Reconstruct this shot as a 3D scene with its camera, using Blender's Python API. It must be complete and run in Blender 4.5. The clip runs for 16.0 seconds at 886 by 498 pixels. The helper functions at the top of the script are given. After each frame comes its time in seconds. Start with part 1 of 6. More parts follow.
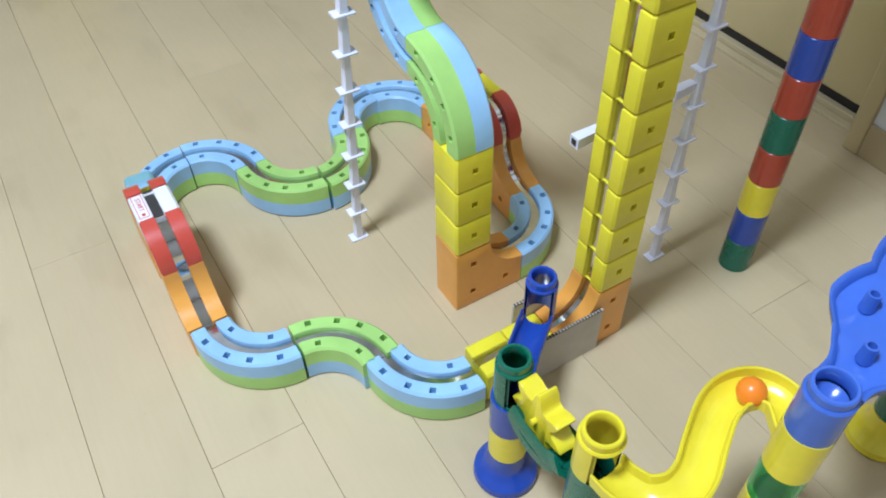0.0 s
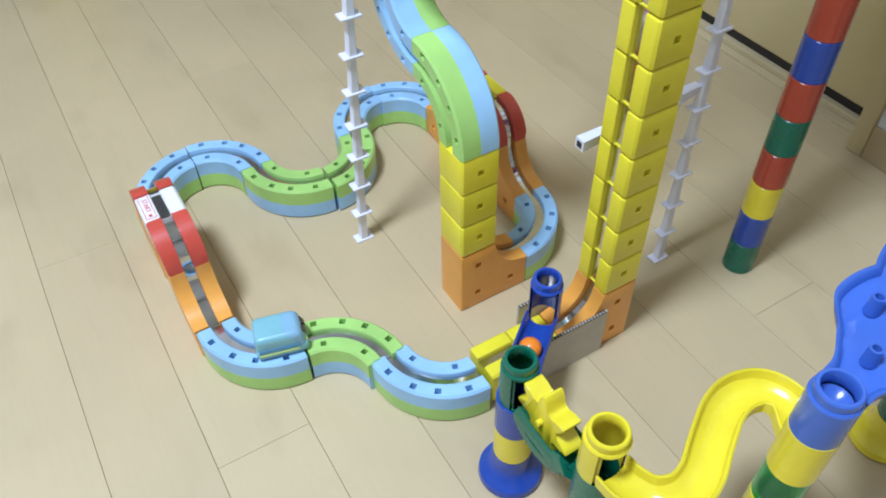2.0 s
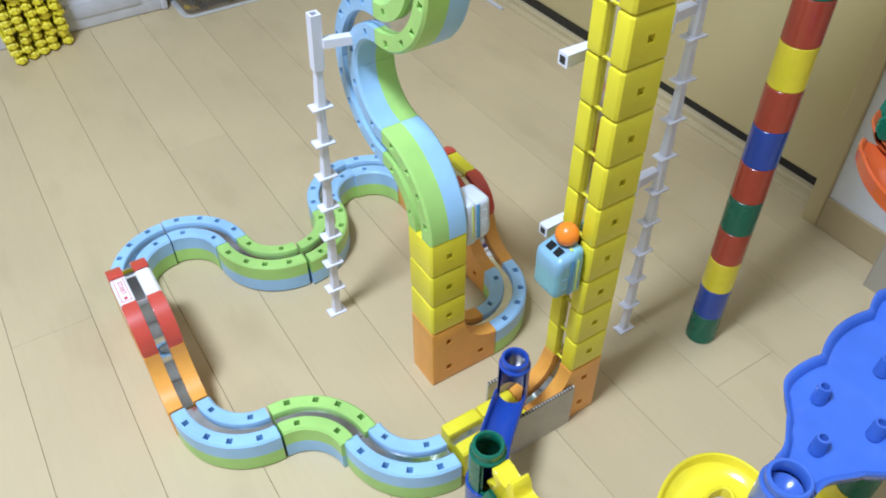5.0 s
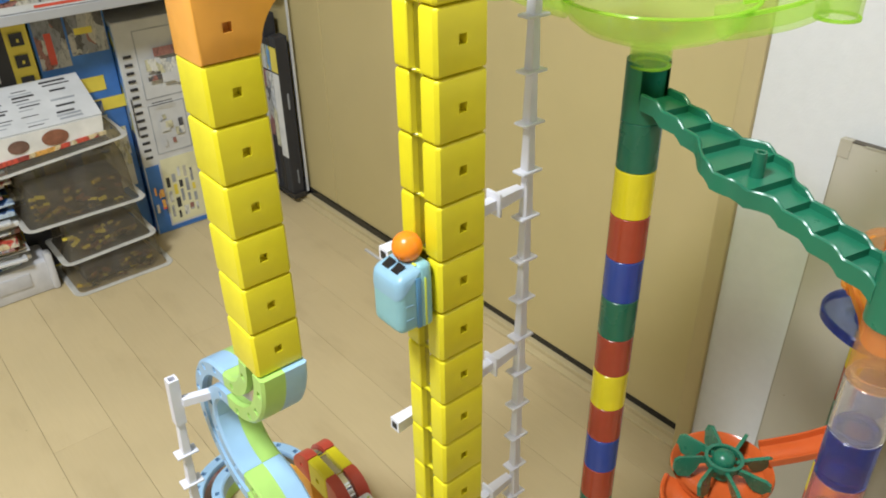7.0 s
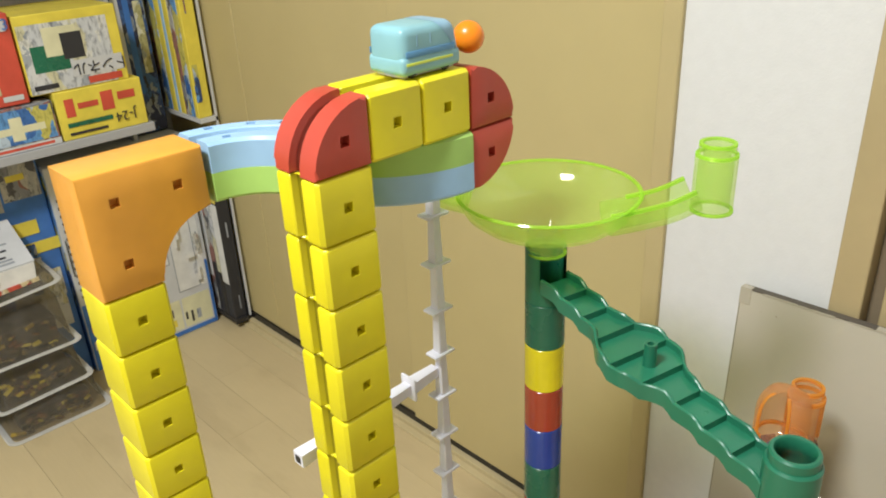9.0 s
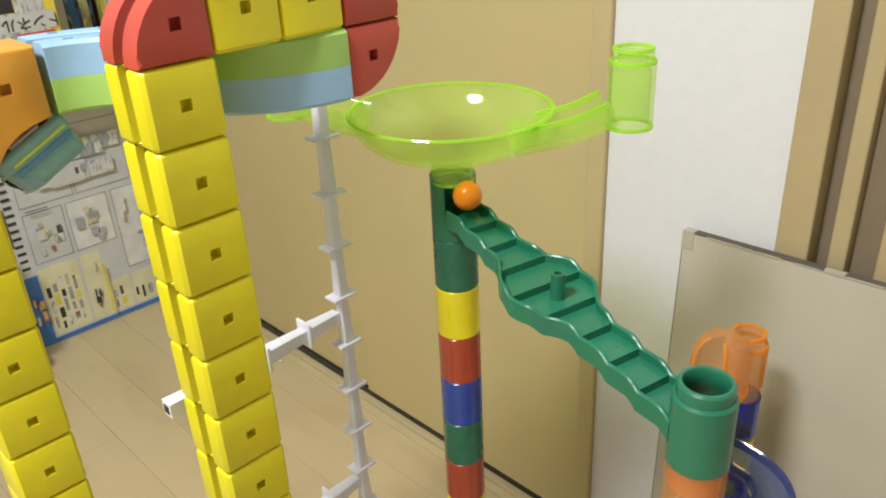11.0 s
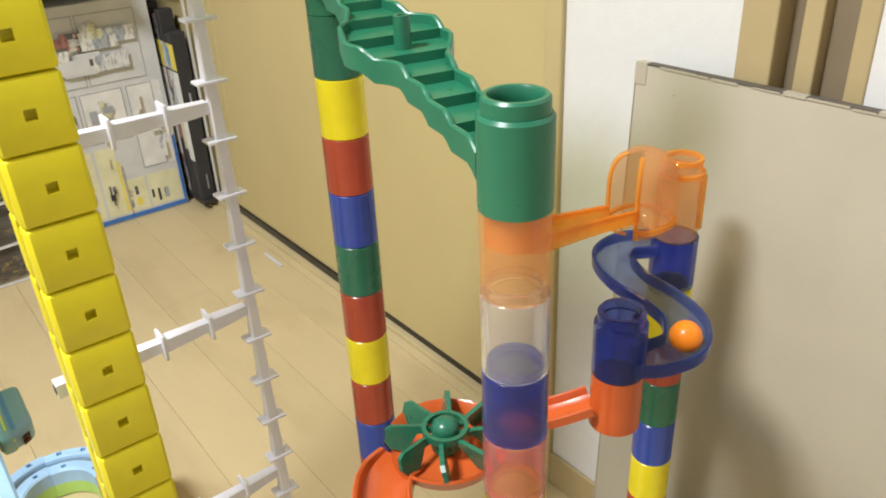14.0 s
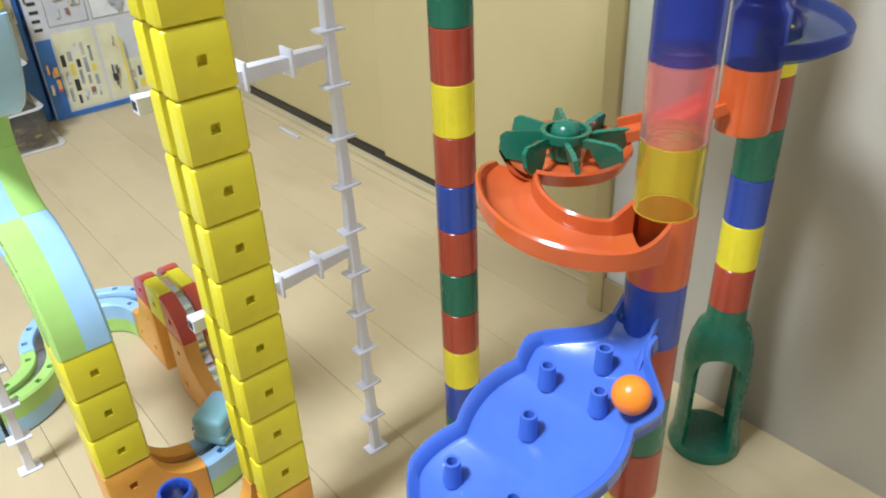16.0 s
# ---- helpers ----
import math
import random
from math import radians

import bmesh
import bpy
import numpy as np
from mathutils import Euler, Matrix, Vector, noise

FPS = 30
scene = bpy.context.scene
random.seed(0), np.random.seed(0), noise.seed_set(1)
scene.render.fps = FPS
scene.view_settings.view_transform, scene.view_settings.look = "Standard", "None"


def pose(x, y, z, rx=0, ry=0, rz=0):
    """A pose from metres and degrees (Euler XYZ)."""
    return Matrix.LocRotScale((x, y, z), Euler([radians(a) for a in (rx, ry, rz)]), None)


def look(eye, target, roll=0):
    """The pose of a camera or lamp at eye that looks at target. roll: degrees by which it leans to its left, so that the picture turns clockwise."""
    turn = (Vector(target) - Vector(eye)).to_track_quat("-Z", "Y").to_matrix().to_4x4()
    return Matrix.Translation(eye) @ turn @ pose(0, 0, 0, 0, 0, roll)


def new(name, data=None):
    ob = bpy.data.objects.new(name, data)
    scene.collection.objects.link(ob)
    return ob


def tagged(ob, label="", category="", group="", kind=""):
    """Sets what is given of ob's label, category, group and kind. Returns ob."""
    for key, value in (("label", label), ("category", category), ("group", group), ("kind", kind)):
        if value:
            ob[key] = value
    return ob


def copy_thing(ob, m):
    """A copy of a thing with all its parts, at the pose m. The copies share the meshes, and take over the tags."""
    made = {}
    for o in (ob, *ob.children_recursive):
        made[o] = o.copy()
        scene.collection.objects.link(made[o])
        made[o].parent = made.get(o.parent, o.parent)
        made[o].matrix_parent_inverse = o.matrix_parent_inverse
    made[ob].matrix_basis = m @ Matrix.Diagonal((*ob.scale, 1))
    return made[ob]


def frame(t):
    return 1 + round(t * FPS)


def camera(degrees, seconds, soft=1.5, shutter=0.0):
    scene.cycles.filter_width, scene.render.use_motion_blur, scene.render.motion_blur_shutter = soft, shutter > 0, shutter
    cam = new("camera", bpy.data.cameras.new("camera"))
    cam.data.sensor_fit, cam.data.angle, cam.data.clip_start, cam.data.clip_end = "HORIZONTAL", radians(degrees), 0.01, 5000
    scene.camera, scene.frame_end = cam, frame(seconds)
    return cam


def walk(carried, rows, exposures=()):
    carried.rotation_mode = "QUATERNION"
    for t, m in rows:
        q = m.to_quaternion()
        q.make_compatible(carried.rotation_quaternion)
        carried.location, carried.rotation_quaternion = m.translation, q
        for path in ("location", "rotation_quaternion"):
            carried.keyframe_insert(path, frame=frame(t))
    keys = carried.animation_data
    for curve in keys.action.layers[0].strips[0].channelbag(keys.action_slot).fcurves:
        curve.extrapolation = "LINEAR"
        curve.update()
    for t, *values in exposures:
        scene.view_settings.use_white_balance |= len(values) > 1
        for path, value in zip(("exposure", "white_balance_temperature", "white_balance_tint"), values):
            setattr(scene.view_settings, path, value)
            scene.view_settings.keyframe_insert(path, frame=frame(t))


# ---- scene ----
cam = camera(59.3, 16.0, soft=1.9)
PATH = [
    (0, (-0.428, -0.394, 0.72), (0.267, 0.796, -0.731), -1.3),
    (0.5, (-0.427, -0.394, 0.72), (0.264, 0.795, -0.733), -1.4),
    (1, (-0.429, -0.394, 0.722), (0.262, 0.794, -0.731), -1.4),
    (1.5, (-0.431, -0.394, 0.724), (0.263, 0.795, -0.727), -1.3),
    (2, (-0.432, -0.393, 0.724), (0.259, 0.798, -0.727), -1.3),
    (2.5, (-0.433, -0.392, 0.723), (0.257, 0.8, -0.727), -1.3),
    (3, (-0.435, -0.392, 0.722), (0.257, 0.801, -0.727), -1.0),
    (5.3, (-0.411, -0.386, 0.795), (0.41, 0.857, -0.539), -0.1),
    (5.5, (-0.399, -0.383, 0.816), (0.455, 0.872, -0.485), -0.2),
    (6, (-0.366, -0.385, 0.866), (0.57, 0.9, -0.348), -0.5),
    (6.5, (-0.345, -0.391, 0.91), (0.67, 0.918, -0.211), -0.6),
    (7, (-0.323, -0.395, 0.947), (0.758, 0.931, -0.088), -1.1),
    (7.5, (-0.306, -0.4, 0.988), (0.839, 0.933, 0.032), -1.5),
    (8, (-0.284, -0.402, 1.031), (0.893, 0.941, 0.13), -2.1),
    (8.2, (-0.283, -0.397, 1.048), (0.92, 0.935, 0.166), -2.1),
    (10.3, (-0.232, -0.416, 1.005), (1.016, 0.889, 0.144), -3.1),
    (10.5, (-0.224, -0.407, 0.997), (1.033, 0.873, 0.113), -2.9),
    (11, (-0.193, -0.424, 0.965), (1.044, 0.872, 0.075), -2.9),
    (11.5, (-0.164, -0.435, 0.93), (1.047, 0.863, 0.007), -2.2),
    (12, (-0.124, -0.478, 0.885), (1.031, 0.867, -0.041), -2.1),
    (12.5, (-0.093, -0.512, 0.856), (1.028, 0.861, -0.071), -2.0),
    (13, (-0.079, -0.522, 0.841), (1.001, 0.879, -0.093), -2.3),
    (13.5, (-0.082, -0.521, 0.824), (0.986, 0.891, -0.108), -2.6),
    (14, (-0.078, -0.518, 0.801), (0.986, 0.891, -0.137), -2.7),
    (14.5, (-0.092, -0.506, 0.767), (0.979, 0.886, -0.189), -2.5),
    (15, (-0.125, -0.498, 0.713), (0.951, 0.877, -0.263), -2.5),
    (15.5, (-0.16, -0.499, 0.671), (0.918, 0.854, -0.333), -2.4),
    (16, (-0.189, -0.491, 0.631), (0.882, 0.84, -0.41), -2.5),
]
LIGHT = [(0.0, -0.30, 5050, 12), (3.2, -0.30, 5050, 12), (5.5, -0.16, 5100, 12), (6.0, -0.16, 5180, 11), (6.5, -0.14, 5800, 10), (7.0, -0.18, 6150, 9), (8.0, -0.20, 6450, 9), (10.5, -0.22, 6450, 10), (11.5, -0.16, 6400, 10), (12.5, 0.03, 6300, 11), (13.5, 0.12, 6400, 12), (14.5, 0.16, 6400, 12), (15.0, 0.18, 5950, 12), (15.5, 0.19, 5600, 12), (16.0, 0.2, 5450, 12)]
walk(cam, [(t, look(eye, target, roll)) for t, eye, target, roll in PATH], LIGHT)

# ---- light: one white ceiling lamp, seen in the gloss of the plastic ----
world = bpy.data.worlds.new("room_air")
world.use_nodes = True
world.node_tree.nodes["Background"].inputs[0].default_value = (0.9, 0.93, 1.0, 1)
world.node_tree.nodes["Background"].inputs[1].default_value = 0.35
scene.world = world
LAMP_AT, LAMP_WATTS, LAMP_SIZE = (-0.95, -0.08, 2.30), 71.0, 0.45
lamp_data = bpy.data.lights.new("ceiling_lamp_light", "AREA")
lamp_data.shape, lamp_data.size, lamp_data.energy, lamp_data.color = "DISK", LAMP_SIZE, LAMP_WATTS, (0.99, 1.0, 0.995)
lamp_ob = new("ceiling_lamp_light", lamp_data)
lamp_ob.location = LAMP_AT

# everything of the toys is laid out in block units: one block is 46 mm
U = 0.046


# ---- materials ----
def base_material(name):
    m = bpy.data.materials.new(name)
    m.use_nodes = True
    return m, m.node_tree.nodes, m.node_tree.links, m.node_tree.nodes["Principled BSDF"]


def ramp(nodes, links, fac, stops):
    r = nodes.new("ShaderNodeValToRGB")
    while len(r.color_ramp.elements) < len(stops):
        r.color_ramp.elements.new(0.5)
    for e, (p, c) in zip(r.color_ramp.elements, stops):
        e.position, e.color = p, (*c, 1)
    links.new(fac, r.inputs[0])
    return r.outputs[0]


def noise_node(nodes, links, scale, detail=3, coords="Object", stretch=(1, 1, 1), rough=0.55):
    tc, mp, n = nodes.new("ShaderNodeTexCoord"), nodes.new("ShaderNodeMapping"), nodes.new("ShaderNodeTexNoise")
    mp.inputs["Scale"].default_value = stretch
    n.inputs["Scale"].default_value, n.inputs["Detail"].default_value, n.inputs["Roughness"].default_value = scale, detail, rough
    links.new(tc.outputs[coords], mp.inputs[0])
    links.new(mp.outputs[0], n.inputs["Vector"])
    return n.outputs["Fac"]


def scaled(c, k):
    return tuple(min(1.0, v * k) for v in c)


def plastic(name, c, rough=0.32, spread=0.10, bump=0.04, scatter=0.0):
    m, nodes, links, bsdf = base_material(name)
    col = ramp(nodes, links, noise_node(nodes, links, 18), [(0.3, scaled(c, 1 - spread)), (0.7, scaled(c, 1 + spread))])
    info, mix = nodes.new("ShaderNodeObjectInfo"), nodes.new("ShaderNodeHueSaturation")
    mr = nodes.new("ShaderNodeMapRange")
    mr.inputs["To Min"].default_value, mr.inputs["To Max"].default_value = 0.95, 1.05
    links.new(info.outputs["Random"], mr.inputs[0])
    links.new(mr.outputs[0], mix.inputs["Value"])
    links.new(col, mix.inputs["Color"])
    links.new(mix.outputs[0], bsdf.inputs["Base Color"])
    fine = noise_node(nodes, links, 260, 4)
    rr = nodes.new("ShaderNodeMapRange")
    rr.inputs["To Min"].default_value, rr.inputs["To Max"].default_value = rough - 0.08, rough + 0.1
    links.new(noise_node(nodes, links, 45, 4), rr.inputs[0])
    links.new(rr.outputs[0], bsdf.inputs["Roughness"])
    b = nodes.new("ShaderNodeBump")
    b.inputs["Strength"].default_value, b.inputs["Distance"].default_value = bump, 0.001
    links.new(fine, b.inputs["Height"])
    links.new(b.outputs[0], bsdf.inputs["Normal"])
    if scatter:
        bsdf.inputs["Subsurface Weight"].default_value = scatter
        bsdf.inputs["Subsurface Radius"].default_value = (0.004, 0.003, 0.002)
    return m


def clear_plastic(name, c, rough=0.08, weight=0.9):
    m, nodes, links, bsdf = base_material(name)
    bsdf.inputs["Base Color"].default_value = (*c, 1)
    bsdf.inputs["Transmission Weight"].default_value = weight
    bsdf.inputs["IOR"].default_value = 1.25
    rr = nodes.new("ShaderNodeMapRange")
    rr.inputs["To Min"].default_value, rr.inputs["To Max"].default_value = rough, rough + 0.12
    links.new(noise_node(nodes, links, 40, 4), rr.inputs[0])
    links.new(rr.outputs[0], bsdf.inputs["Roughness"])
    return m


def thin_plastic(name, tint, body, share=0.2):
    """Thin coloured wall that light passes straight through, with some milky body and a glossy skin."""
    m, nodes, links, bsdf = base_material(name)
    nodes.remove(bsdf)
    clear, milk, back, gloss = (nodes.new("ShaderNodeBsdf" + k) for k in ("Transparent", "Diffuse", "Translucent", "Glossy"))
    clear.inputs[0].default_value = (*tint, 1)
    col = ramp(nodes, links, noise_node(nodes, links, 35, 4), [(0.3, scaled(body, 0.9)), (0.7, scaled(body, 1.1))])
    links.new(col, milk.inputs[0])
    links.new(col, back.inputs[0])
    gloss.inputs["Roughness"].default_value = 0.08
    mixes = [nodes.new("ShaderNodeMixShader") for k in range(3)]
    mixes[0].inputs[0].default_value, mixes[1].inputs[0].default_value = 0.5, share
    mixes[2].inputs[0].default_value = 0.045
    links.new(milk.outputs[0], mixes[0].inputs[1])
    links.new(back.outputs[0], mixes[0].inputs[2])
    links.new(clear.outputs[0], mixes[1].inputs[1])
    links.new(mixes[0].outputs[0], mixes[1].inputs[2])
    links.new(mixes[1].outputs[0], mixes[2].inputs[1])
    links.new(gloss.outputs[0], mixes[2].inputs[2])
    links.new(mixes[2].outputs[0], nodes["Material Output"].inputs[0])
    return m


def plain(name, c, rough=0.5, metal=0.0, spread=0.08, scale=30, bump=0.0):
    m, nodes, links, bsdf = base_material(name)
    col = ramp(nodes, links, noise_node(nodes, links, scale, 5), [(0.3, scaled(c, 1 - spread)), (0.7, scaled(c, 1 + spread))])
    links.new(col, bsdf.inputs["Base Color"])
    bsdf.inputs["Roughness"].default_value, bsdf.inputs["Metallic"].default_value = rough, metal
    if bump:
        b = nodes.new("ShaderNodeBump")
        b.inputs["Strength"].default_value, b.inputs["Distance"].default_value = bump, 0.002
        links.new(noise_node(nodes, links, scale * 6, 5), b.inputs["Height"])
        links.new(b.outputs[0], bsdf.inputs["Normal"])
    return m


def floor_wood():
    m, nodes, links, bsdf = base_material("pale_floor_wood")
    grain = noise_node(nodes, links, 30, 5, stretch=(6, 0.5, 1))
    cloud = noise_node(nodes, links, 3.5, 3)
    info = nodes.new("ShaderNodeObjectInfo")
    c1 = ramp(nodes, links, grain, [(0.25, (0.55, 0.445, 0.255)), (0.75, (0.57, 0.465, 0.27))])
    c2 = ramp(nodes, links, cloud, [(0.25, (0.92, 0.92, 0.91)), (0.75, (1.05, 1.04, 1.03))])
    c3 = ramp(nodes, links, info.outputs["Random"], [(0.0, (0.95, 0.945, 0.94)), (1.0, (1.03, 1.03, 1.03))])
    dust = ramp(nodes, links, noise_node(nodes, links, 130, 2), [(0.20, (0.72, 0.70, 0.66)), (0.24, (1, 1, 1)), (0.8, (1, 1, 1)), (0.83, (1.1, 1.1, 1.1))])
    stain = ramp(nodes, links, noise_node(nodes, links, 9, 4, stretch=(1, 0.4, 1)), [(0.36, (0.93, 0.92, 0.91)), (0.46, (1, 1, 1))])
    out = c1
    for c in (c2, c3, dust, stain):
        mx = nodes.new("ShaderNodeMix")
        mx.data_type, mx.blend_type = "RGBA", "MULTIPLY"
        mx.inputs["Factor"].default_value = 1.0
        links.new(out, mx.inputs["A"])
        links.new(c, mx.inputs["B"])
        out = mx.outputs["Result"]
    links.new(out, bsdf.inputs["Base Color"])
    rr = nodes.new("ShaderNodeMapRange")
    rr.inputs["To Min"].default_value, rr.inputs["To Max"].default_value = 0.36, 0.52
    links.new(noise_node(nodes, links, 12, 5), rr.inputs[0])
    links.new(rr.outputs[0], bsdf.inputs["Roughness"])
    b = nodes.new("ShaderNodeBump")
    b.inputs["Strength"].default_value, b.inputs["Distance"].default_value = 0.08, 0.0006
    links.new(grain, b.inputs["Height"])
    links.new(b.outputs[0], bsdf.inputs["Normal"])
    return m


YELLOW = plastic("yellow_block_plastic", (0.78, 0.685, 0.015))
SKY = plastic("sky_blue_plastic", (0.34, 0.55, 0.79))
LIME = plastic("lime_plastic", (0.4, 0.64, 0.16))
ORANGE = plastic("orange_block_plastic", (0.78, 0.365, 0.055))
RED = plastic("red_block_plastic", (0.52, 0.07, 0.042))
STEEL = plain("steel_strip", (0.62, 0.62, 0.61), 0.09, 1.0, 0.12, 60)
WHITE = plastic("white_plastic", (0.78, 0.78, 0.86), 0.35, 0.04)
T_RED = plastic("tube_red", (0.4, 0.06, 0.028), 0.2)
T_BLUE = plastic("tube_blue", (0.03, 0.07, 0.37), 0.2)
T_GREEN = plastic("tube_green", (0.018, 0.14, 0.08), 0.26)
STAIR_GREEN = plastic("stair_green", (0.018, 0.155, 0.085), 0.3)
T_YELLOW = plastic("tube_yellow", (0.8, 0.68, 0.015), 0.2)
T_ORANGE = plastic("slide_orange", (0.54, 0.1, 0.022), 0.15)
PLATE_BLUE = plastic("plate_blue", (0.07, 0.145, 0.53), 0.18)
BALL = plastic("ball_orange", (0.90, 0.25, 0.01), 0.3, 0.04)
C_LIME = thin_plastic("clear_lime", (0.95, 1.0, 0.79), (0.70, 1.0, 0.24), 0.23)
# Lime rims: thicker plastic, with its edge glow put into the colour.
RIM_LIME = thin_plastic("lime_rim", (0.86, 1.0, 0.5), (0.64, 1.0, 0.14), 0.42)
C_ORANGE = thin_plastic("clear_orange", (1.0, 0.92, 0.80), (1.0, 0.54, 0.24), 0.22)
# Denser orange plastic; the glow of the rims is put into the colour.
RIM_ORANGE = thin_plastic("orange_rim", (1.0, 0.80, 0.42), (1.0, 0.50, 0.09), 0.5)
C_BLUE = clear_plastic("clear_blue", (0.16, 0.22, 0.74))
THIN_BLUE = thin_plastic("thin_blue", (0.62, 0.69, 0.86), (0.20, 0.26, 0.46), 0.34)
C_PINK = clear_plastic("clear_pink", (1.0, 0.55, 0.55))
C_YELLOW = clear_plastic("clear_yellow", (1.0, 0.86, 0.12))
C_NONE = clear_plastic("clear_colourless", (0.97, 0.95, 0.96), 0.04)
C_GREEN = clear_plastic("clear_green", (0.25, 0.75, 0.35))
TURQUOISE = plastic("car_turquoise", (0.24, 0.47, 0.52), 0.35)
CAR_BLUE = plastic("car_light_blue", (0.27, 0.46, 0.6), 0.35)
CAR_STRIPE = plastic("car_stripe_blue", (0.12, 0.32, 0.56), 0.35)
CAR_YELLOW = plastic("car_lime_mark", (0.65, 0.75, 0.10), 0.35)
BLACK = plain("black_gloss", (0.012, 0.012, 0.014), 0.25)
DARK = plain("dark_gap", (0.03, 0.026, 0.022), 0.7)
FLOOR = floor_wood()
JOINT = plain("floor_joint", (0.45, 0.36, 0.212), 0.8)
DOOR = plain("door_laminate", (0.52, 0.43, 0.205), 0.5, 0, 0.03, 6)
POST = plain("post_wood", (0.49, 0.40, 0.20), 0.5, 0, 0.04, 9)
TRIM = plain("tan_trim", (0.43, 0.34, 0.18), 0.5, 0, 0.05, 12)
TRIM_PALE = plain("pale_trim", (0.53, 0.44, 0.25), 0.5, 0, 0.05, 12)
PAPER = plain("white_wallpaper", (0.69, 0.69, 0.68), 0.9, 0, 0.02, 60, 0.15)
BOARD = plain("grey_card_board", (0.42, 0.385, 0.30), 0.7, 0, 0.05, 8)
nt = BOARD.node_tree
speck = ramp(nt.nodes, nt.links, noise_node(nt.nodes, nt.links, 170, 2), [(0.22, (0.5, 0.45, 0.4)), (0.25, (1, 1, 1)), (0.78, (1, 1, 1)), (0.80, (1.2, 1.2, 1.2))])
mx = nt.nodes.new("ShaderNodeMix")
mx.data_type, mx.blend_type = "RGBA", "MULTIPLY"
mx.inputs["Factor"].default_value = 1.0
nt.links.new(nt.nodes["Principled BSDF"].inputs["Base Color"].links[0].from_socket, mx.inputs["A"])
nt.links.new(speck, mx.inputs["B"])
nt.links.new(mx.outputs["Result"], nt.nodes["Principled BSDF"].inputs["Base Color"])
# For unseen walls only: darker than the white paper, to cut bounced light.
WALL_BOUNCE_CUT = plain("bounce_cut_wallpaper", (0.36, 0.34, 0.30), 0.9, 0, 0.05, 20)
CARD = plain("brown_cardboard", (0.55, 0.50, 0.41), 0.85, 0, 0.07, 40)
CARD_EDGE = plain("cardboard_edge", (0.10, 0.085, 0.065), 0.9)
GREY = plain("grey_plastic", (0.6, 0.6, 0.62), 0.5)
SHEET = plain("printed_paper", (0.70, 0.70, 0.68), 0.55, 0, 0.12, 25)
INK = plain("ink_black", (0.03, 0.03, 0.035), 0.6)
BOX_BLUE = plain("carton_blue", (0.05, 0.17, 0.50), 0.45, 0, 0.2, 14)
BOX_WHITE = plain("carton_white", (0.58, 0.59, 0.6), 0.45, 0, 0.07, 20)
BOX_YELLOW = plain("carton_yellow", (0.75, 0.62, 0.08), 0.45, 0, 0.12, 20)
BOX_RED = plain("carton_red", (0.58, 0.08, 0.05), 0.45, 0, 0.15, 20)
BOX_GREY = plain("carton_grey", (0.32, 0.34, 0.37), 0.5, 0, 0.35, 14)
SHELF_WHITE = plain("shelf_laminate", (0.40, 0.41, 0.43), 0.5, 0, 0.05, 10)
BOX_CREAM = plain("carton_cream", (0.70, 0.68, 0.45), 0.5, 0, 0.1, 20)


def collage(name, colours, scale=30.0, tall=0.5):
    """A busy colour print: patches of several inks at two sizes, with dark line work."""
    m, nodes, links, bsdf = base_material(name)
    tc = nodes.new("ShaderNodeTexCoord")
    warp = nodes.new("ShaderNodeTexNoise")
    warp.inputs["Scale"].default_value, warp.inputs["Detail"].default_value = scale * 0.8, 3
    links.new(tc.outputs["Object"], warp.inputs["Vector"])
    add = nodes.new("ShaderNodeVectorMath")
    add.operation = "MULTIPLY_ADD"
    add.inputs[1].default_value = (0.03, 0.03, 0.05)
    links.new(warp.outputs["Color"], add.inputs[0])
    links.new(tc.outputs["Object"], add.inputs[2])
    v = nodes.new("ShaderNodeTexVoronoi")
    v.inputs["Scale"].default_value = scale
    mp = nodes.new("ShaderNodeMapping")
    mp.inputs["Scale"].default_value = (1.5, 1.5, tall)
    links.new(add.outputs[0], mp.inputs[0])
    links.new(mp.outputs[0], v.inputs["Vector"])
    sep = nodes.new("ShaderNodeSeparateColor")
    links.new(v.outputs["Color"], sep.inputs[0])
    stops = [(i / len(colours), c) for i, c in enumerate(colours)]
    col = ramp(nodes, links, sep.outputs[0], stops)
    col.node.color_ramp.interpolation = "CONSTANT"
    n = noise_node(nodes, links, scale * 2.6, 6, stretch=(1.6, 1.6, 0.6), rough=0.7)
    shade = ramp(nodes, links, n, [(0.38, (0.35, 0.36, 0.38)), (0.5, (1, 1, 1)), (0.62, (1.1, 1.1, 1.08))])
    mx = nodes.new("ShaderNodeMix")
    mx.data_type, mx.blend_type = "RGBA", "MULTIPLY"
    mx.inputs["Factor"].default_value = 0.75
    links.new(col, mx.inputs["A"])
    links.new(shade, mx.inputs["B"])
    links.new(mx.outputs["Result"], bsdf.inputs["Base Color"])
    bsdf.inputs["Roughness"].default_value = 0.4
    return m


PRINT_BLUE = collage("print_blue", [(0.05, 0.15, 0.42), (0.12, 0.30, 0.60), (0.45, 0.55, 0.65), (0.04, 0.08, 0.2), (0.55, 0.5, 0.12)], 34)
PRINT_NIGHT = collage("print_night", [(0.02, 0.03, 0.09), (0.04, 0.07, 0.2), (0.03, 0.03, 0.04), (0.25, 0.28, 0.32), (0.05, 0.12, 0.3)], 60)
PRINT_GREY = collage("print_grey", [(0.25, 0.26, 0.28), (0.42, 0.42, 0.40), (0.10, 0.10, 0.11), (0.5, 0.48, 0.42), (0.30, 0.14, 0.12)], 40)
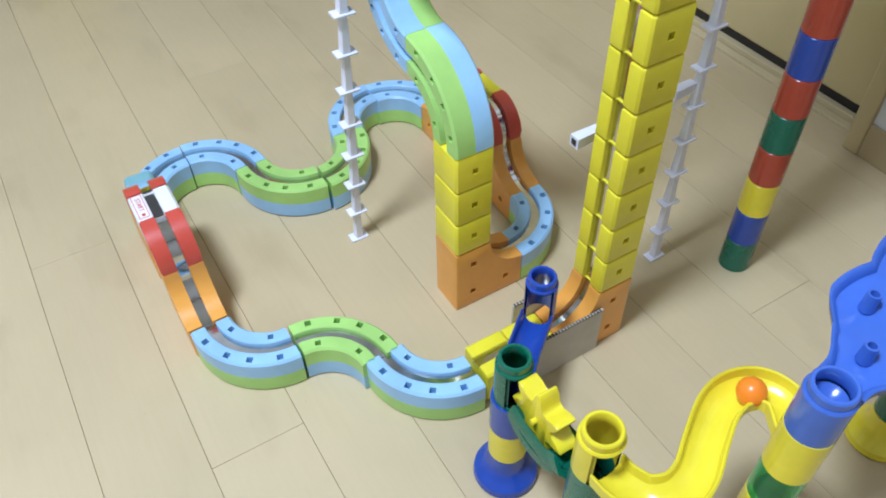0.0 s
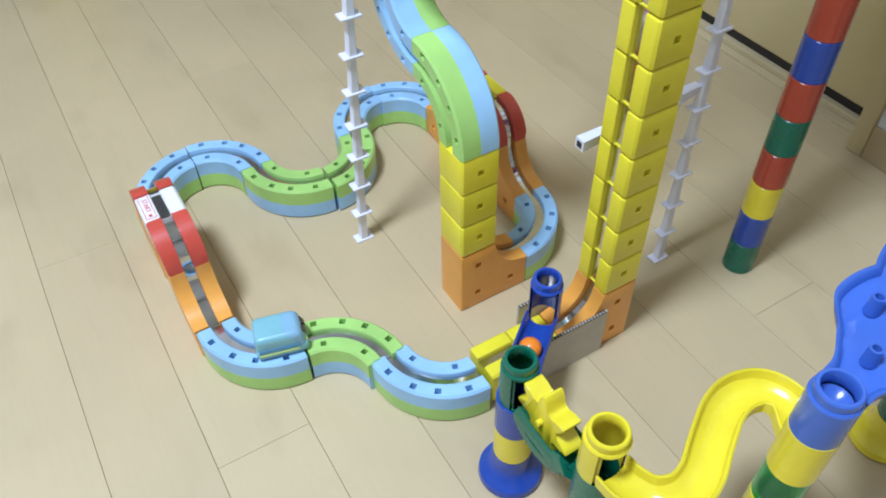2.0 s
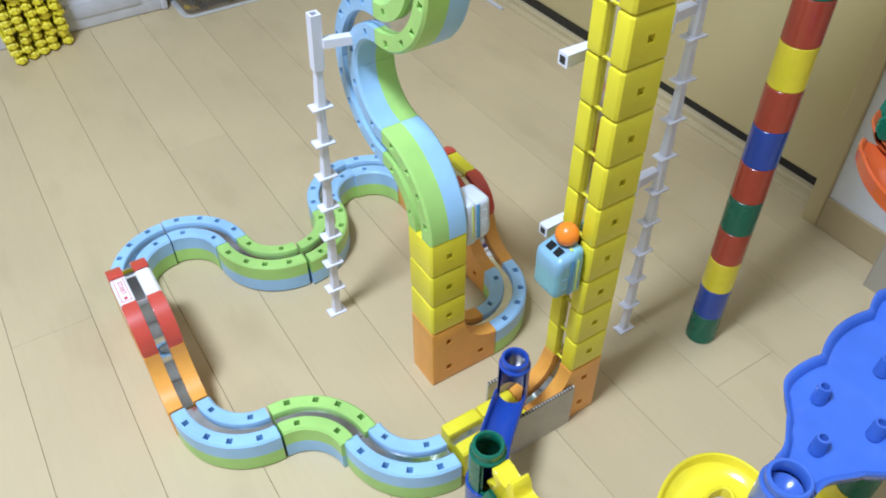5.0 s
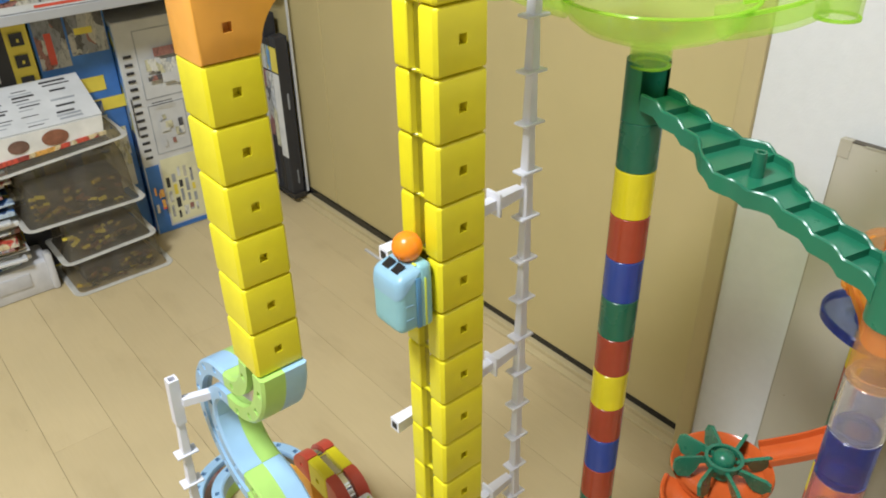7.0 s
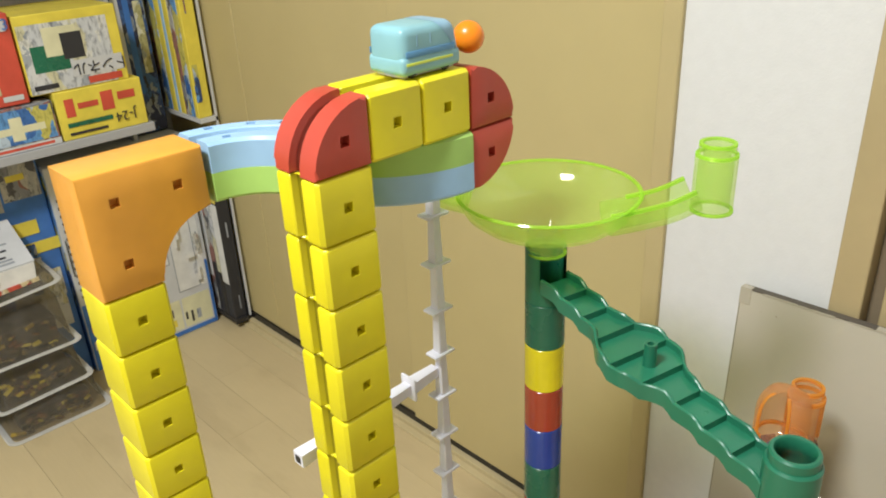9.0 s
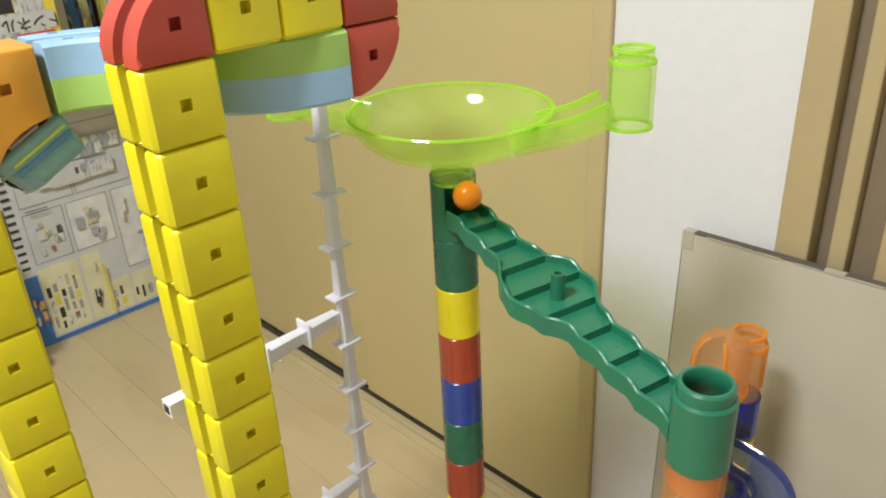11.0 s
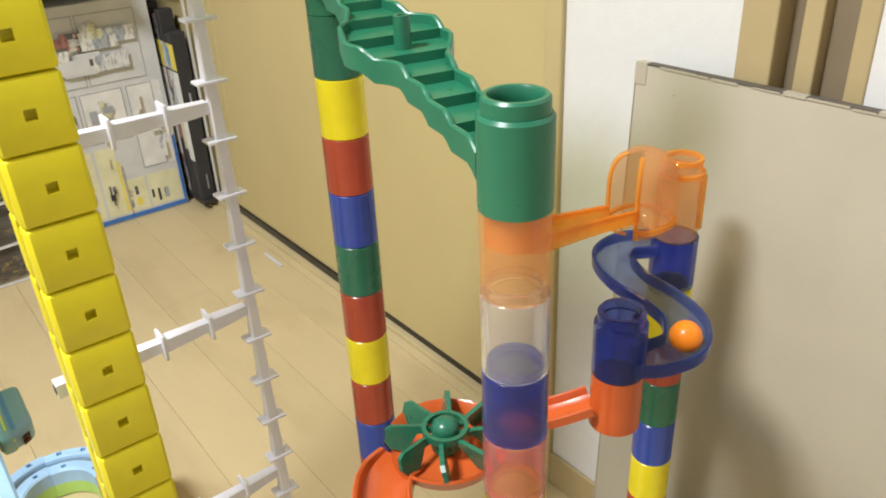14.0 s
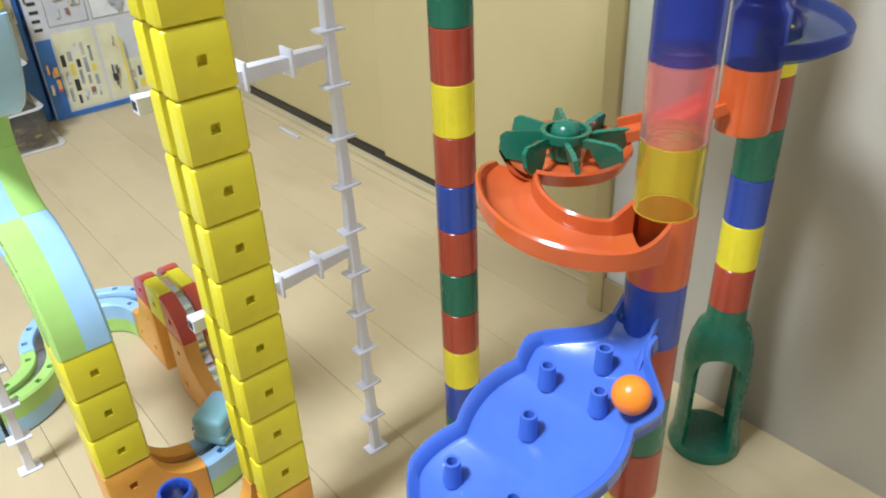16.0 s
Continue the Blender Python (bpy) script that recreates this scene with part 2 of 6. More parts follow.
PRINT_PALE = collage("print_pale", [(0.62, 0.63, 0.64), (0.55, 0.57, 0.60), (0.66, 0.66, 0.62), (0.35, 0.38, 0.42), (0.6, 0.58, 0.4)], 36)
PRINT_CREAM = collage("print_cream", [(0.66, 0.64, 0.42), (0.60, 0.60, 0.45), (0.35, 0.38, 0.36), (0.68, 0.67, 0.55), (0.45, 0.42, 0.2)], 44)
PRINT_WARM = collage("print_warm", [(0.55, 0.08, 0.05), (0.66, 0.35, 0.08), (0.6, 0.5, 0.3), (0.3, 0.05, 0.04), (0.65, 0.58, 0.45)], 38)


# ---- mesh helpers ----
def part(name, bm, material, parent=None, label="", smooth=35, k=U):
    bmesh.ops.recalc_face_normals(bm, faces=bm.faces)
    bm.transform(Matrix.Scale(k, 4))
    me = bpy.data.meshes.new(name)
    bm.to_mesh(me)
    bm.free()
    me.materials.append(material)
    if smooth:
        for p in me.polygons:
            p.use_smooth = True
        me.set_sharp_from_angle(angle=radians(smooth))
    ob = new(name, me)
    if parent:
        ob.parent = parent
    if label:
        tagged(ob, label)
    return ob


def thing(name, at=(0, 0, 0), turn=(0, 0, 0), label="", category="", group="", kind=""):
    ob = new(name)
    ob.empty_display_size = 0.02
    ob.matrix_basis = pose(at[0] * U, at[1] * U, at[2] * U, *turn)
    return tagged(ob, label, category, group, kind)


def at(x, y, z, rx=0, ry=0, rz=0):
    return pose(x * U, y * U, z * U, rx, ry, rz)


def box(bm, x0, x1, y0, y1, z0, z1, bevel=0.0, seg=2):
    vs = [bm.verts.new((x, y, z)) for z in (z0, z1) for y in (y0, y1) for x in (x0, x1)]
    fs = [bm.faces.new([vs[i] for i in q]) for q in ((0, 1, 3, 2), (4, 6, 7, 5), (0, 4, 5, 1), (2, 3, 7, 6), (0, 2, 6, 4), (1, 5, 7, 3))]
    if bevel:
        es = list({e for f in fs for e in f.edges})
        bmesh.ops.bevel(bm, geom=es, offset=bevel, segments=seg, affect="EDGES", profile=0.5)
    return bm


def boxed(*a, bevel=0.0, seg=2):
    return box(bmesh.new(), *a, bevel=bevel, seg=seg)


def prism(bm, poly, y0, y1, bevel=0.0, at_y=None):
    """A polygon in the xz plane, drawn out along y; the edges in the plane at_y are rounded."""
    a = [bm.verts.new((x, y0, z)) for x, z in poly]
    b = [bm.verts.new((x, y1, z)) for x, z in poly]
    n = len(poly)
    bm.faces.new(a), bm.faces.new(b)
    for i in range(n):
        bm.faces.new((a[i], a[(i + 1) % n], b[(i + 1) % n], b[i]))
    if bevel:
        ring = a if abs(y0 - at_y) < 1e-6 else b
        es = [e for i in range(n) for e in ring[i].link_edges if e.other_vert(ring[i]) in ring]
        bmesh.ops.bevel(bm, geom=list(set(es)), offset=bevel, segments=2, affect="EDGES", profile=0.5)
    return bm


def sweep(bm, frames, section, closed=False):
    """A closed section of (side, up) drawn along frames of (point, side, up)."""
    rings = [[bm.verts.new(p + s * a + u_ * b) for a, b in section] for p, s, u_ in frames]
    n = len(section)
    last = len(rings) if closed else len(rings) - 1
    for i in range(last):
        r, q = rings[i], rings[(i + 1) % len(rings)]
        for j in range(n):
            bm.faces.new((r[j], r[(j + 1) % n], q[(j + 1) % n], q[j]))
    if not closed:
        bm.faces.new(rings[0]), bm.faces.new(rings[-1][::-1])
    return bm


def smooth_path(points, steps=8):
    """A smooth line through the points."""
    p = [Vector(q) for q in points]
    p = [p[0] * 2 - p[1]] + p + [p[-1] * 2 - p[-2]]
    out = []
    for i in range(1, len(p) - 2):
        a, b, c, d = p[i - 1], p[i], p[i + 1], p[i + 2]
        for k in range(steps):
            t = k / steps
            out.append(0.5 * ((2 * b) + (c - a) * t + (2 * a - 5 * b + 4 * c - d) * t * t + (3 * b - a - 3 * c + d) * t ** 3))
    return out + [p[-2]]


def level_frames(line):
    fr = []
    for i, p in enumerate(line):
        t = (line[min(i + 1, len(line) - 1)] - line[max(i - 1, 0)]).normalized()
        s = t.cross(Vector((0, 0, 1))).normalized()
        fr.append((p, s, s.cross(t)))
    return fr


def lathe(bm, profile, seg=32, centre=(0, 0), closed=True):
    """(radius, z) drawn round the upright axis; the profile closes on itself."""
    rings = [[bm.verts.new((centre[0] + r * math.cos(2 * math.pi * i / seg), centre[1] + r * math.sin(2 * math.pi * i / seg), z)) for i in range(seg)] for r, z in profile]
    m = len(rings)
    for j in range(m if closed else m - 1):
        a, b = rings[j], rings[(j + 1) % m]
        for i in range(seg):
            bm.faces.new((a[i], a[(i + 1) % seg], b[(i + 1) % seg], b[i]))
    return bm


def punch(bm, centre, normal, along, size=0.155, depth=0.15):
    """A square socket in the flat face round centre."""
    c, n, a = Vector(centre), Vector(normal).normalized(), Vector(along).normalized()
    b = n.cross(a)
    bm.normal_update()
    near = [f for f in bm.faces if abs(f.normal.dot(n)) > 0.97 and abs((f.calc_center_median() - c).dot(n)) < 0.03 and any((v.co - c).length < 1.6 for v in f.verts)]
    for d in (a, -a, b, -b):
        geom = list({x for f in near if f.is_valid for x in (f, *f.edges, *f.verts)})
        res = bmesh.ops.bisect_plane(bm, geom=geom, plane_co=c + d * size / 2, plane_no=d, dist=1e-5)
        near = list({f for f in res["geom"] if isinstance(f, bmesh.types.BMFace)} | {f for f in near if f.is_valid})
    inner = [f for f in near if f.is_valid and abs((f.calc_center_median() - c).dot(a)) < size / 2 and abs((f.calc_center_median() - c).dot(b)) < size / 2]
    if not inner:
        return
    res = bmesh.ops.extrude_face_region(bm, geom=inner)
    vs = [v for v in res["geom"] if isinstance(v, bmesh.types.BMVert)]
    bmesh.ops.translate(bm, verts=vs, vec=-n * depth)
    bmesh.ops.delete(bm, geom=inner, context="FACES")
    return


# ---- room ----
def structure(name, bm, material, label="", k=U, smooth=0):
    ob = part(name, bm, material, None, label, smooth, k)
    return tagged(ob, kind="structure")


X_DOOR, X_WALL, Y_BACK, X_LEFT, Y_FRONT, TOP = 12.35, 11.2, 33.0, -36.0, -34.0, 52.0
structure("floor", boxed(X_LEFT, 14.5, Y_FRONT, Y_BACK + 1, -1.0, -0.10), JOINT, "pale wood plank floor with thin dark joints")
structure("ceiling", boxed(X_LEFT - 0.5, 14.5, Y_FRONT - 0.5, Y_BACK + 1.5, TOP, TOP + 1), PAPER, "white papered ceiling")
structure("wall_north", boxed(X_LEFT, 14.5, Y_BACK, Y_BACK + 1, 0, TOP), PAPER, "white papered wall behind the toy shelf")
# Unseen west and south walls close the room and weaken its fill light.
structure("wall_west", boxed(X_LEFT - 1, X_LEFT, Y_FRONT, Y_BACK, 0, TOP), WALL_BOUNCE_CUT, "unseen wall, darkened to cut bounced light")
structure("wall_south", boxed(X_LEFT, 14.5, Y_FRONT - 1, Y_FRONT, 0, TOP), WALL_BOUNCE_CUT, "unseen wall, darkened to cut bounced light")
structure("wall_east", boxed(X_WALL, X_WALL + 1.7, -3.48, 0.9, 0, TOP), PAPER, "white papered wall beside the sliding doors")
structure("wall_east_far", boxed(X_WALL, X_WALL + 1.7, Y_FRONT, -5.74, 0, TOP), PAPER, "white papered wall beside the door casing")
structure("wall_east_above", boxed(X_DOOR + 0.1, X_DOOR + 1.2, 1.45, Y_BACK, 44, TOP), PAPER, "white papered wall above the sliding doors")

# sliding doors, their threshold and post
structure("threshold", boxed(11.8, X_DOOR + 0.5, 1.45, Y_BACK, -0.1, 0.12, bevel=0.03), TRIM_PALE, "pale tan wooden threshold under the sliding doors")
structure("threshold_lip", boxed(12.1, X_DOOR + 0.5, 1.45, Y_BACK, 0.12, 0.34, bevel=0.03), TRIM_PALE, "pale tan wooden lip of the threshold")
structure("door_gap", boxed(X_DOOR, X_DOOR + 0.4, 1.45, Y_BACK, 0.34, 0.66), BLACK, "black gap under the sliding doors")
structure("door_gap_far", boxed(X_DOOR - 0.3, X_DOOR - 0.06, 27.1, Y_BACK, 0.34, 1.3), BLACK, "black plinth below the last sliding door")
structure("door_1", boxed(X_DOOR - 0.05, X_DOOR + 0.5, 1.45, 13.2, 0.66, 44, bevel=0.05), DOOR, "plain beige sliding door panel")
structure("door_2", boxed(X_DOOR + 0.12, X_DOOR + 0.6, 13.25, 24.4, 0.66, 44, bevel=0.05), DOOR, "plain beige sliding door panel")
structure("door_3", boxed(X_DOOR + 0.12, X_DOOR + 0.6, 24.45, Y_BACK, 0.66, 44, bevel=0.05), DOOR, "plain beige sliding door panel")
structure("door_post", boxed(11.05, X_DOOR + 0.55, 0.9, 1.45, 0, TOP, bevel=0.06), POST, "tan wooden door post")
structure("baseboard", boxed(X_WALL - 0.12, X_WALL, -3.48, 0.9, 0, 1.2, bevel=0.05), TRIM, "tan baseboard under the white wall")
# Recess strips get a darker brown, with their shade put into the colour.
CASING_BROWN_SHADED = plain("brown_casing_shaded", (0.21, 0.165, 0.105), 0.5)
for k, (x, y0, y1, wood, what) in enumerate(((10.95, -4.17, -3.48, TRIM, "tan wooden door casing"), (11.45, -4.5, -4.17, CASING_BROWN_SHADED, "brown recess of the door casing, shade put into the colour"), (11.15, -4.85, -4.5, TRIM, "narrow tan strip of the door casing"),
                                             (11.45, -5.4, -4.85, CASING_BROWN_SHADED, "brown recess of the door casing, shade put into the colour"), (11.15, -5.74, -5.4, TRIM, "narrow tan edge of the door casing"))):
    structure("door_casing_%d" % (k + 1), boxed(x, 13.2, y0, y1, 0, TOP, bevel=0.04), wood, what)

# ceiling lamp
m, nodes, links, bsdf = base_material("lamp_shade_white")
bsdf.inputs["Base Color"].default_value = (0.85, 0.84, 0.8, 1)
lampshade = thing("ceiling_lamp", label="round white ceiling lamp, switched on", category="lamp")
lampshade.matrix_basis = pose(LAMP_AT[0], LAMP_AT[1], TOP * U - 0.05)
part("shade", lathe(bmesh.new(), [(0.06, 0.05), (0.06, 0.0), (0.28, 0.0), (0.28, 0.02), (0.08, 0.05)], 40), m, lampshade, k=1)


# ---- track blocks ----
GROOVE, DEPTH = 0.13, 0.15


def rail_section(top_groove=True, bottom_groove=False, z0=0.0, z1=1.0, half=0.5, c=0.055, low=None):
    """Section (side, up) of a grooved block."""
    low = c if low is None else low
    s = [(-half, z0 + low), (-half, z1 - c), (-half + c, z1)]
    if top_groove:
        s += [(-GROOVE - 0.02, z1), (-GROOVE, z1 - 0.02), (-GROOVE, z1 - DEPTH), (GROOVE, z1 - DEPTH), (GROOVE, z1 - 0.02), (GROOVE + 0.02, z1)]
    s += [(half - c, z1), (half, z1 - c), (half, z0 + low), (half - low, z0)]
    if bottom_groove:
        s += [(GROOVE, z0), (GROOVE, z0 + DEPTH), (-GROOVE, z0 + DEPTH), (-GROOVE, z0)]
    return s + [(-half + low, z0)]


def straight_frames(length=1.0, gap=0.012):
    y, z = Vector((0, 1, 0)), Vector((0, 0, 1))
    return [(Vector((x, 0, 0)), y, z) for x in (gap, length - gap)]


def straight_block(material, name="track_block", label="", category="toy block", group="track blocks", sockets=True):
    t = thing(name, label=label, category=category, group=group)
    bm = sweep(bmesh.new(), straight_frames(), rail_section())
    bm.edges.ensure_lookup_table()
    ends = [e for e in bm.edges if abs(e.verts[0].co.x - e.verts[1].co.x) < 1e-6]
    bmesh.ops.bevel(bm, geom=ends, offset=0.058, segments=3, affect="EDGES", profile=0.5)
    if sockets:
        for s in (-1, 1):
            punch(bm, (0.5, 0.5 * s, 0.5), (0, s, 0), (1, 0, 0))
    part("body", bm, material, t, smooth=30)
    part("strip", boxed(0.0, 1.0, -GROOVE + 0.01, GROOVE - 0.01, 1 - DEPTH, 1 - DEPTH + 0.025), STEEL, t, "bright steel strip in the groove")
    return t


def arc_frames(r, a0, a1, n, flip=1):
    out = []
    for i in range(n + 1):
        a = radians(a0 + (a1 - a0) * i / n)
        out.append((Vector((r * math.cos(a), r * math.sin(a), 0)), Vector((math.cos(a), math.sin(a), 0)) * flip, Vector((0, 0, 1))))
    return out


def curve_block(upper, lower, label):
    t = thing("track_curve", label=label, category="toy block", group="track curves")
    fr = arc_frames(1.5, 0.2, 89.8, 16)
    bm = sweep(bmesh.new(), fr, rail_section(True, False, 0.5, 1.0, low=0.004))
    low = sweep(bmesh.new(), fr, rail_section(False, True, 0.0, 0.5, c=0.004, low=0.055))
    for a in (14, 36, 54, 76):
        c, s = math.cos(radians(a)), math.sin(radians(a))
        punch(bm, (1.83 * c, 1.83 * s, 1.0), (0, 0, 1), (c, s, 0), 0.15, 0.28)
        punch(low, (1.83 * c, 1.83 * s, 0.0), (0, 0, -1), (c, s, 0), 0.15, 0.28)
    for a in (20, 70):
        c, s = math.cos(radians(a)), math.sin(radians(a))
        punch(bm, (1.19 * c, 1.19 * s, 1.0), (0, 0, 1), (c, s, 0), 0.135, 0.28)
        punch(low, (1.19 * c, 1.19 * s, 0.0), (0, 0, -1), (c, s, 0), 0.135, 0.28)
    part("upper_half", bm, upper, t)
    part("lower_half", low, lower, t)
    for z in (1 - DEPTH, DEPTH - 0.025):
        strip = sweep(bmesh.new(), fr, [(-GROOVE + 0.01, z), (-GROOVE + 0.01, z + 0.025), (GROOVE - 0.01, z + 0.025), (GROOVE - 0.01, z)])
        part("strip", strip, STEEL, t, "bright steel strip in the groove")
    return t


def corner_block(label, cells=((0.5, 0.5), (0.5, 1.5), (-0.5, 0.5))):
    """Foot at x -1 to 0, column at x 0 to 1; the groove runs in the hollow quarter."""
    t = thing("track_corner", label=label, category="toy block", group="track corners")

    def poly(r):
        arc = [(-1 + r * math.sin(radians(a)), 2 - r * math.cos(radians(a))) for a in range(0, 91, 9)]
        return [(-1, 0), (1, 0), (1, 2)] + [(x, z) for x, z in reversed(arc)]
    bm = bmesh.new()
    for s in (-1, 1):
        prism(bm, poly(1.0), 0.5 * s, GROOVE * s, 0.05, 0.5 * s)
    prism(bm, poly(1.0 + DEPTH)[0:3] + [(-1 + (1 + DEPTH) * math.sin(radians(a)), 2 - (1 + DEPTH) * math.cos(radians(a))) for a in range(90, -1, -9)], -GROOVE, GROOVE)
    for s in (-1, 1):
        for x, z in cells:
            punch(bm, (x, 0.5 * s, z), (0, s, 0), (1, 0, 0))
    part("body", bm, ORANGE, t, smooth=30)
    r = 1 + DEPTH
    fr = [(Vector((-1 + r * math.sin(radians(a)), 0, 2 - r * math.cos(radians(a)))), Vector((0, 1, 0)), Vector((-math.sin(radians(a)), 0, math.cos(radians(a))))) for a in range(0, 91, 9)]
    part("strip", sweep(bmesh.new(), fr, [(-GROOVE + 0.01, 0), (-GROOVE + 0.01, 0.025), (GROOVE - 0.01, 0.025), (GROOVE - 0.01, 0)]), STEEL, t, "bright steel strip in the groove")
    return t


def round_block(label):
    """A quarter disc: the groove runs round its outer edge from x 0 up to z 1."""
    t = thing("track_round_end", label=label, category="toy block", group="track round ends")

    def poly(r):
        return [(1, 0), (1 - r, 0)] + [(1 - r * math.cos(radians(a)), r * math.sin(radians(a))) for a in range(9, 91, 9)]
    bm = bmesh.new()
    for s in (-1, 1):
        prism(bm, [(x * 0.985 + 0.008, z * 0.985 + 0.008) for x, z in poly(1.0)], 0.5 * s, GROOVE * s, 0.055, 0.5 * s)
        punch(bm, (0.55, 0.5 * s, 0.45), (0, s, 0), (1, 0, 0))
    prism(bm, poly(1.0 - DEPTH), -GROOVE, GROOVE)
    part("body", bm, RED, t, smooth=30)
    r = 1 - DEPTH
    fr = [(Vector((1 - r * math.cos(radians(a)), 0, r * math.sin(radians(a)))), Vector((0, 1, 0)), Vector((-math.cos(radians(a)), 0, math.sin(radians(a))))) for a in range(0, 91, 9)]
    part("strip", sweep(bmesh.new(), fr, [(-GROOVE + 0.01, 0), (-GROOVE + 0.01, 0.025), (GROOVE - 0.01, 0.025), (GROOVE - 0.01, 0)]), STEEL, t, "bright steel strip in the groove")
    return t


# where each group of blocks really stands, against the even grid
L_X, L_Y = -1.65, 2.70
yellow = straight_block(YELLOW, label="yellow plastic track block of a toy tower")
orange = corner_block("orange plastic track corner of the toy railway")
red = round_block("red plastic rounded track end of the toy railway")
blue_up = curve_block(SKY, LIME, "curved toy track piece, sky blue above and lime below")
lime_up = curve_block(LIME, SKY, "curved toy track piece, lime above and sky blue below")
used = {}


def put(ob, m):
    """The thing itself goes first, copies after."""
    if ob.name in used:
        return copy_thing(ob, m)
    used[ob.name] = True
    ob.matrix_basis = m
    return ob


# main tower: base, seventeen blocks with the groove towards -x, round top
put(orange, at(-0.5, 0, 0))
for k in range(17):
    put(yellow, at(0.5, 0, 2 + k, 0, -90, 0))
for x in (-3.5, -2.5):
    put(yellow, at(x, 0.02, 0))
put(red, at(-0.5, 0, 19))
for x in (0.5, 1.5):
    put(yellow, at(x, 0, 19))
put(red, at(3.5, 0, 19, 0, 0, 180))
put(red, at(3.5, 0, 19, 0, 180, 0))

# side tower
put(orange, at(L_X, L_Y, 0, 0, 0, 180))
for k in (2, 3, 4, 11, 12, 13, 14, 15, 16):
    put(yellow, at(L_X - 1, L_Y + (0.12 if k > 5 else 0), k + 1, 0, 90, 0))
put(orange, at(L_X, L_Y + 0.12, 19, 0, 180, 0))

# curves lying on the floor: centre, turn, which colour is up
CURVES = [(-3.64, 1.36, 180, 0), (-6.74, 1.30, 0, 1), (-6.80, 4.29, 180, 0), (-6.80, 9.30, 90, 0), (-6.77, 9.35, 0, 0), (-3.74, 9.34, 180, 1),
          (-3.66, 9.26, 270, 1), (-0.64, 9.20, 90, 0), (-0.66, 9.14, 0, 0), (-0.65, 4.20, 270, 0)]
for cx, cy, turn, lime in CURVES:
    put(lime_up if lime else blue_up, at(cx, cy, 0, 0, 0, turn))
# the pair under the top
put(lime_up, at(2.5, 1.47, 18, 0, 0, 180))
put(blue_up, at(-0.55, 1.32, 18, 0, 0, 0))
# the standing snake of the side tower
STAND = Matrix(((0, 0, 1, 0), (1, 0, 0, 0), (0, 1, 0, 0), (0, 0, 0, 1)))
for cy, cz, turn, lime in ((4.5, 5, 90, 0), (4.5, 8, 270, 1), (4.5, 8, 0, 1), (4.5, 11, 180, 0)):
    put(lime_up if lime else blue_up, Matrix.Translation((( L_X - 1) * U, (cy + L_Y - 3) * U, cz * U)) @ STAND @ pose(0, 0, 0, 0, 0, turn))


# the two humps of the floor loop
def hump(x, y, middle):
    put(orange, at(x, y + 1, 0, 0, 0, 90))
    put(orange, at(x, y + 4, 0, 0, 0, -90))
    put(red, at(x, y + 1, 2, 0, 0, 90))
    put(red, at(x, y + 4, 2, 0, 0, -90))
    put(middle, at(x, y + 2, 2, 0, 0, 90))


H1, H2 = (-8.34, 4.34), (0.86, 4.18)
start_block = straight_block(plastic("white_block", (0.78, 0.76, 0.74)), "start_block", "white track block with a red START sign", "toy block")
hump(*H1, start_block)
hump(*H2, yellow)
sign = bpy.data.curves.new("start_sign", "FONT")
sign.body, sign.size, sign.align_x, sign.align_y, sign.extrude = "START", 0.17 * U, "CENTER", "CENTER", 0.004 * U
sign_ob = new("sign_letters", sign)
sign_ob.parent = start_block
sign_ob.matrix_basis = pose(0.56 * U, 0.31 * U, 1.004 * U, 0, 0, 180)
sign.materials.append(plain("sign_red", (0.6, 0.05, 0.07), 0.5))
bm = bmesh.new()
for w0, w1, y0, y1 in ((0.06, 0.94, 0.185, 0.2), (0.06, 0.94, 0.42, 0.435), (0.06, 0.075, 0.2, 0.42), (0.925, 0.94, 0.2, 0.42)):
    box(bm, w0, w1, y0, y1, 1.0, 1.006)
box(bm, 0.13, 0.22, 0.27, 0.35, 1.0, 1.007)
part("sign_border", bm, sign.materials[0], start_block, "red rounded border of the sign", 0)


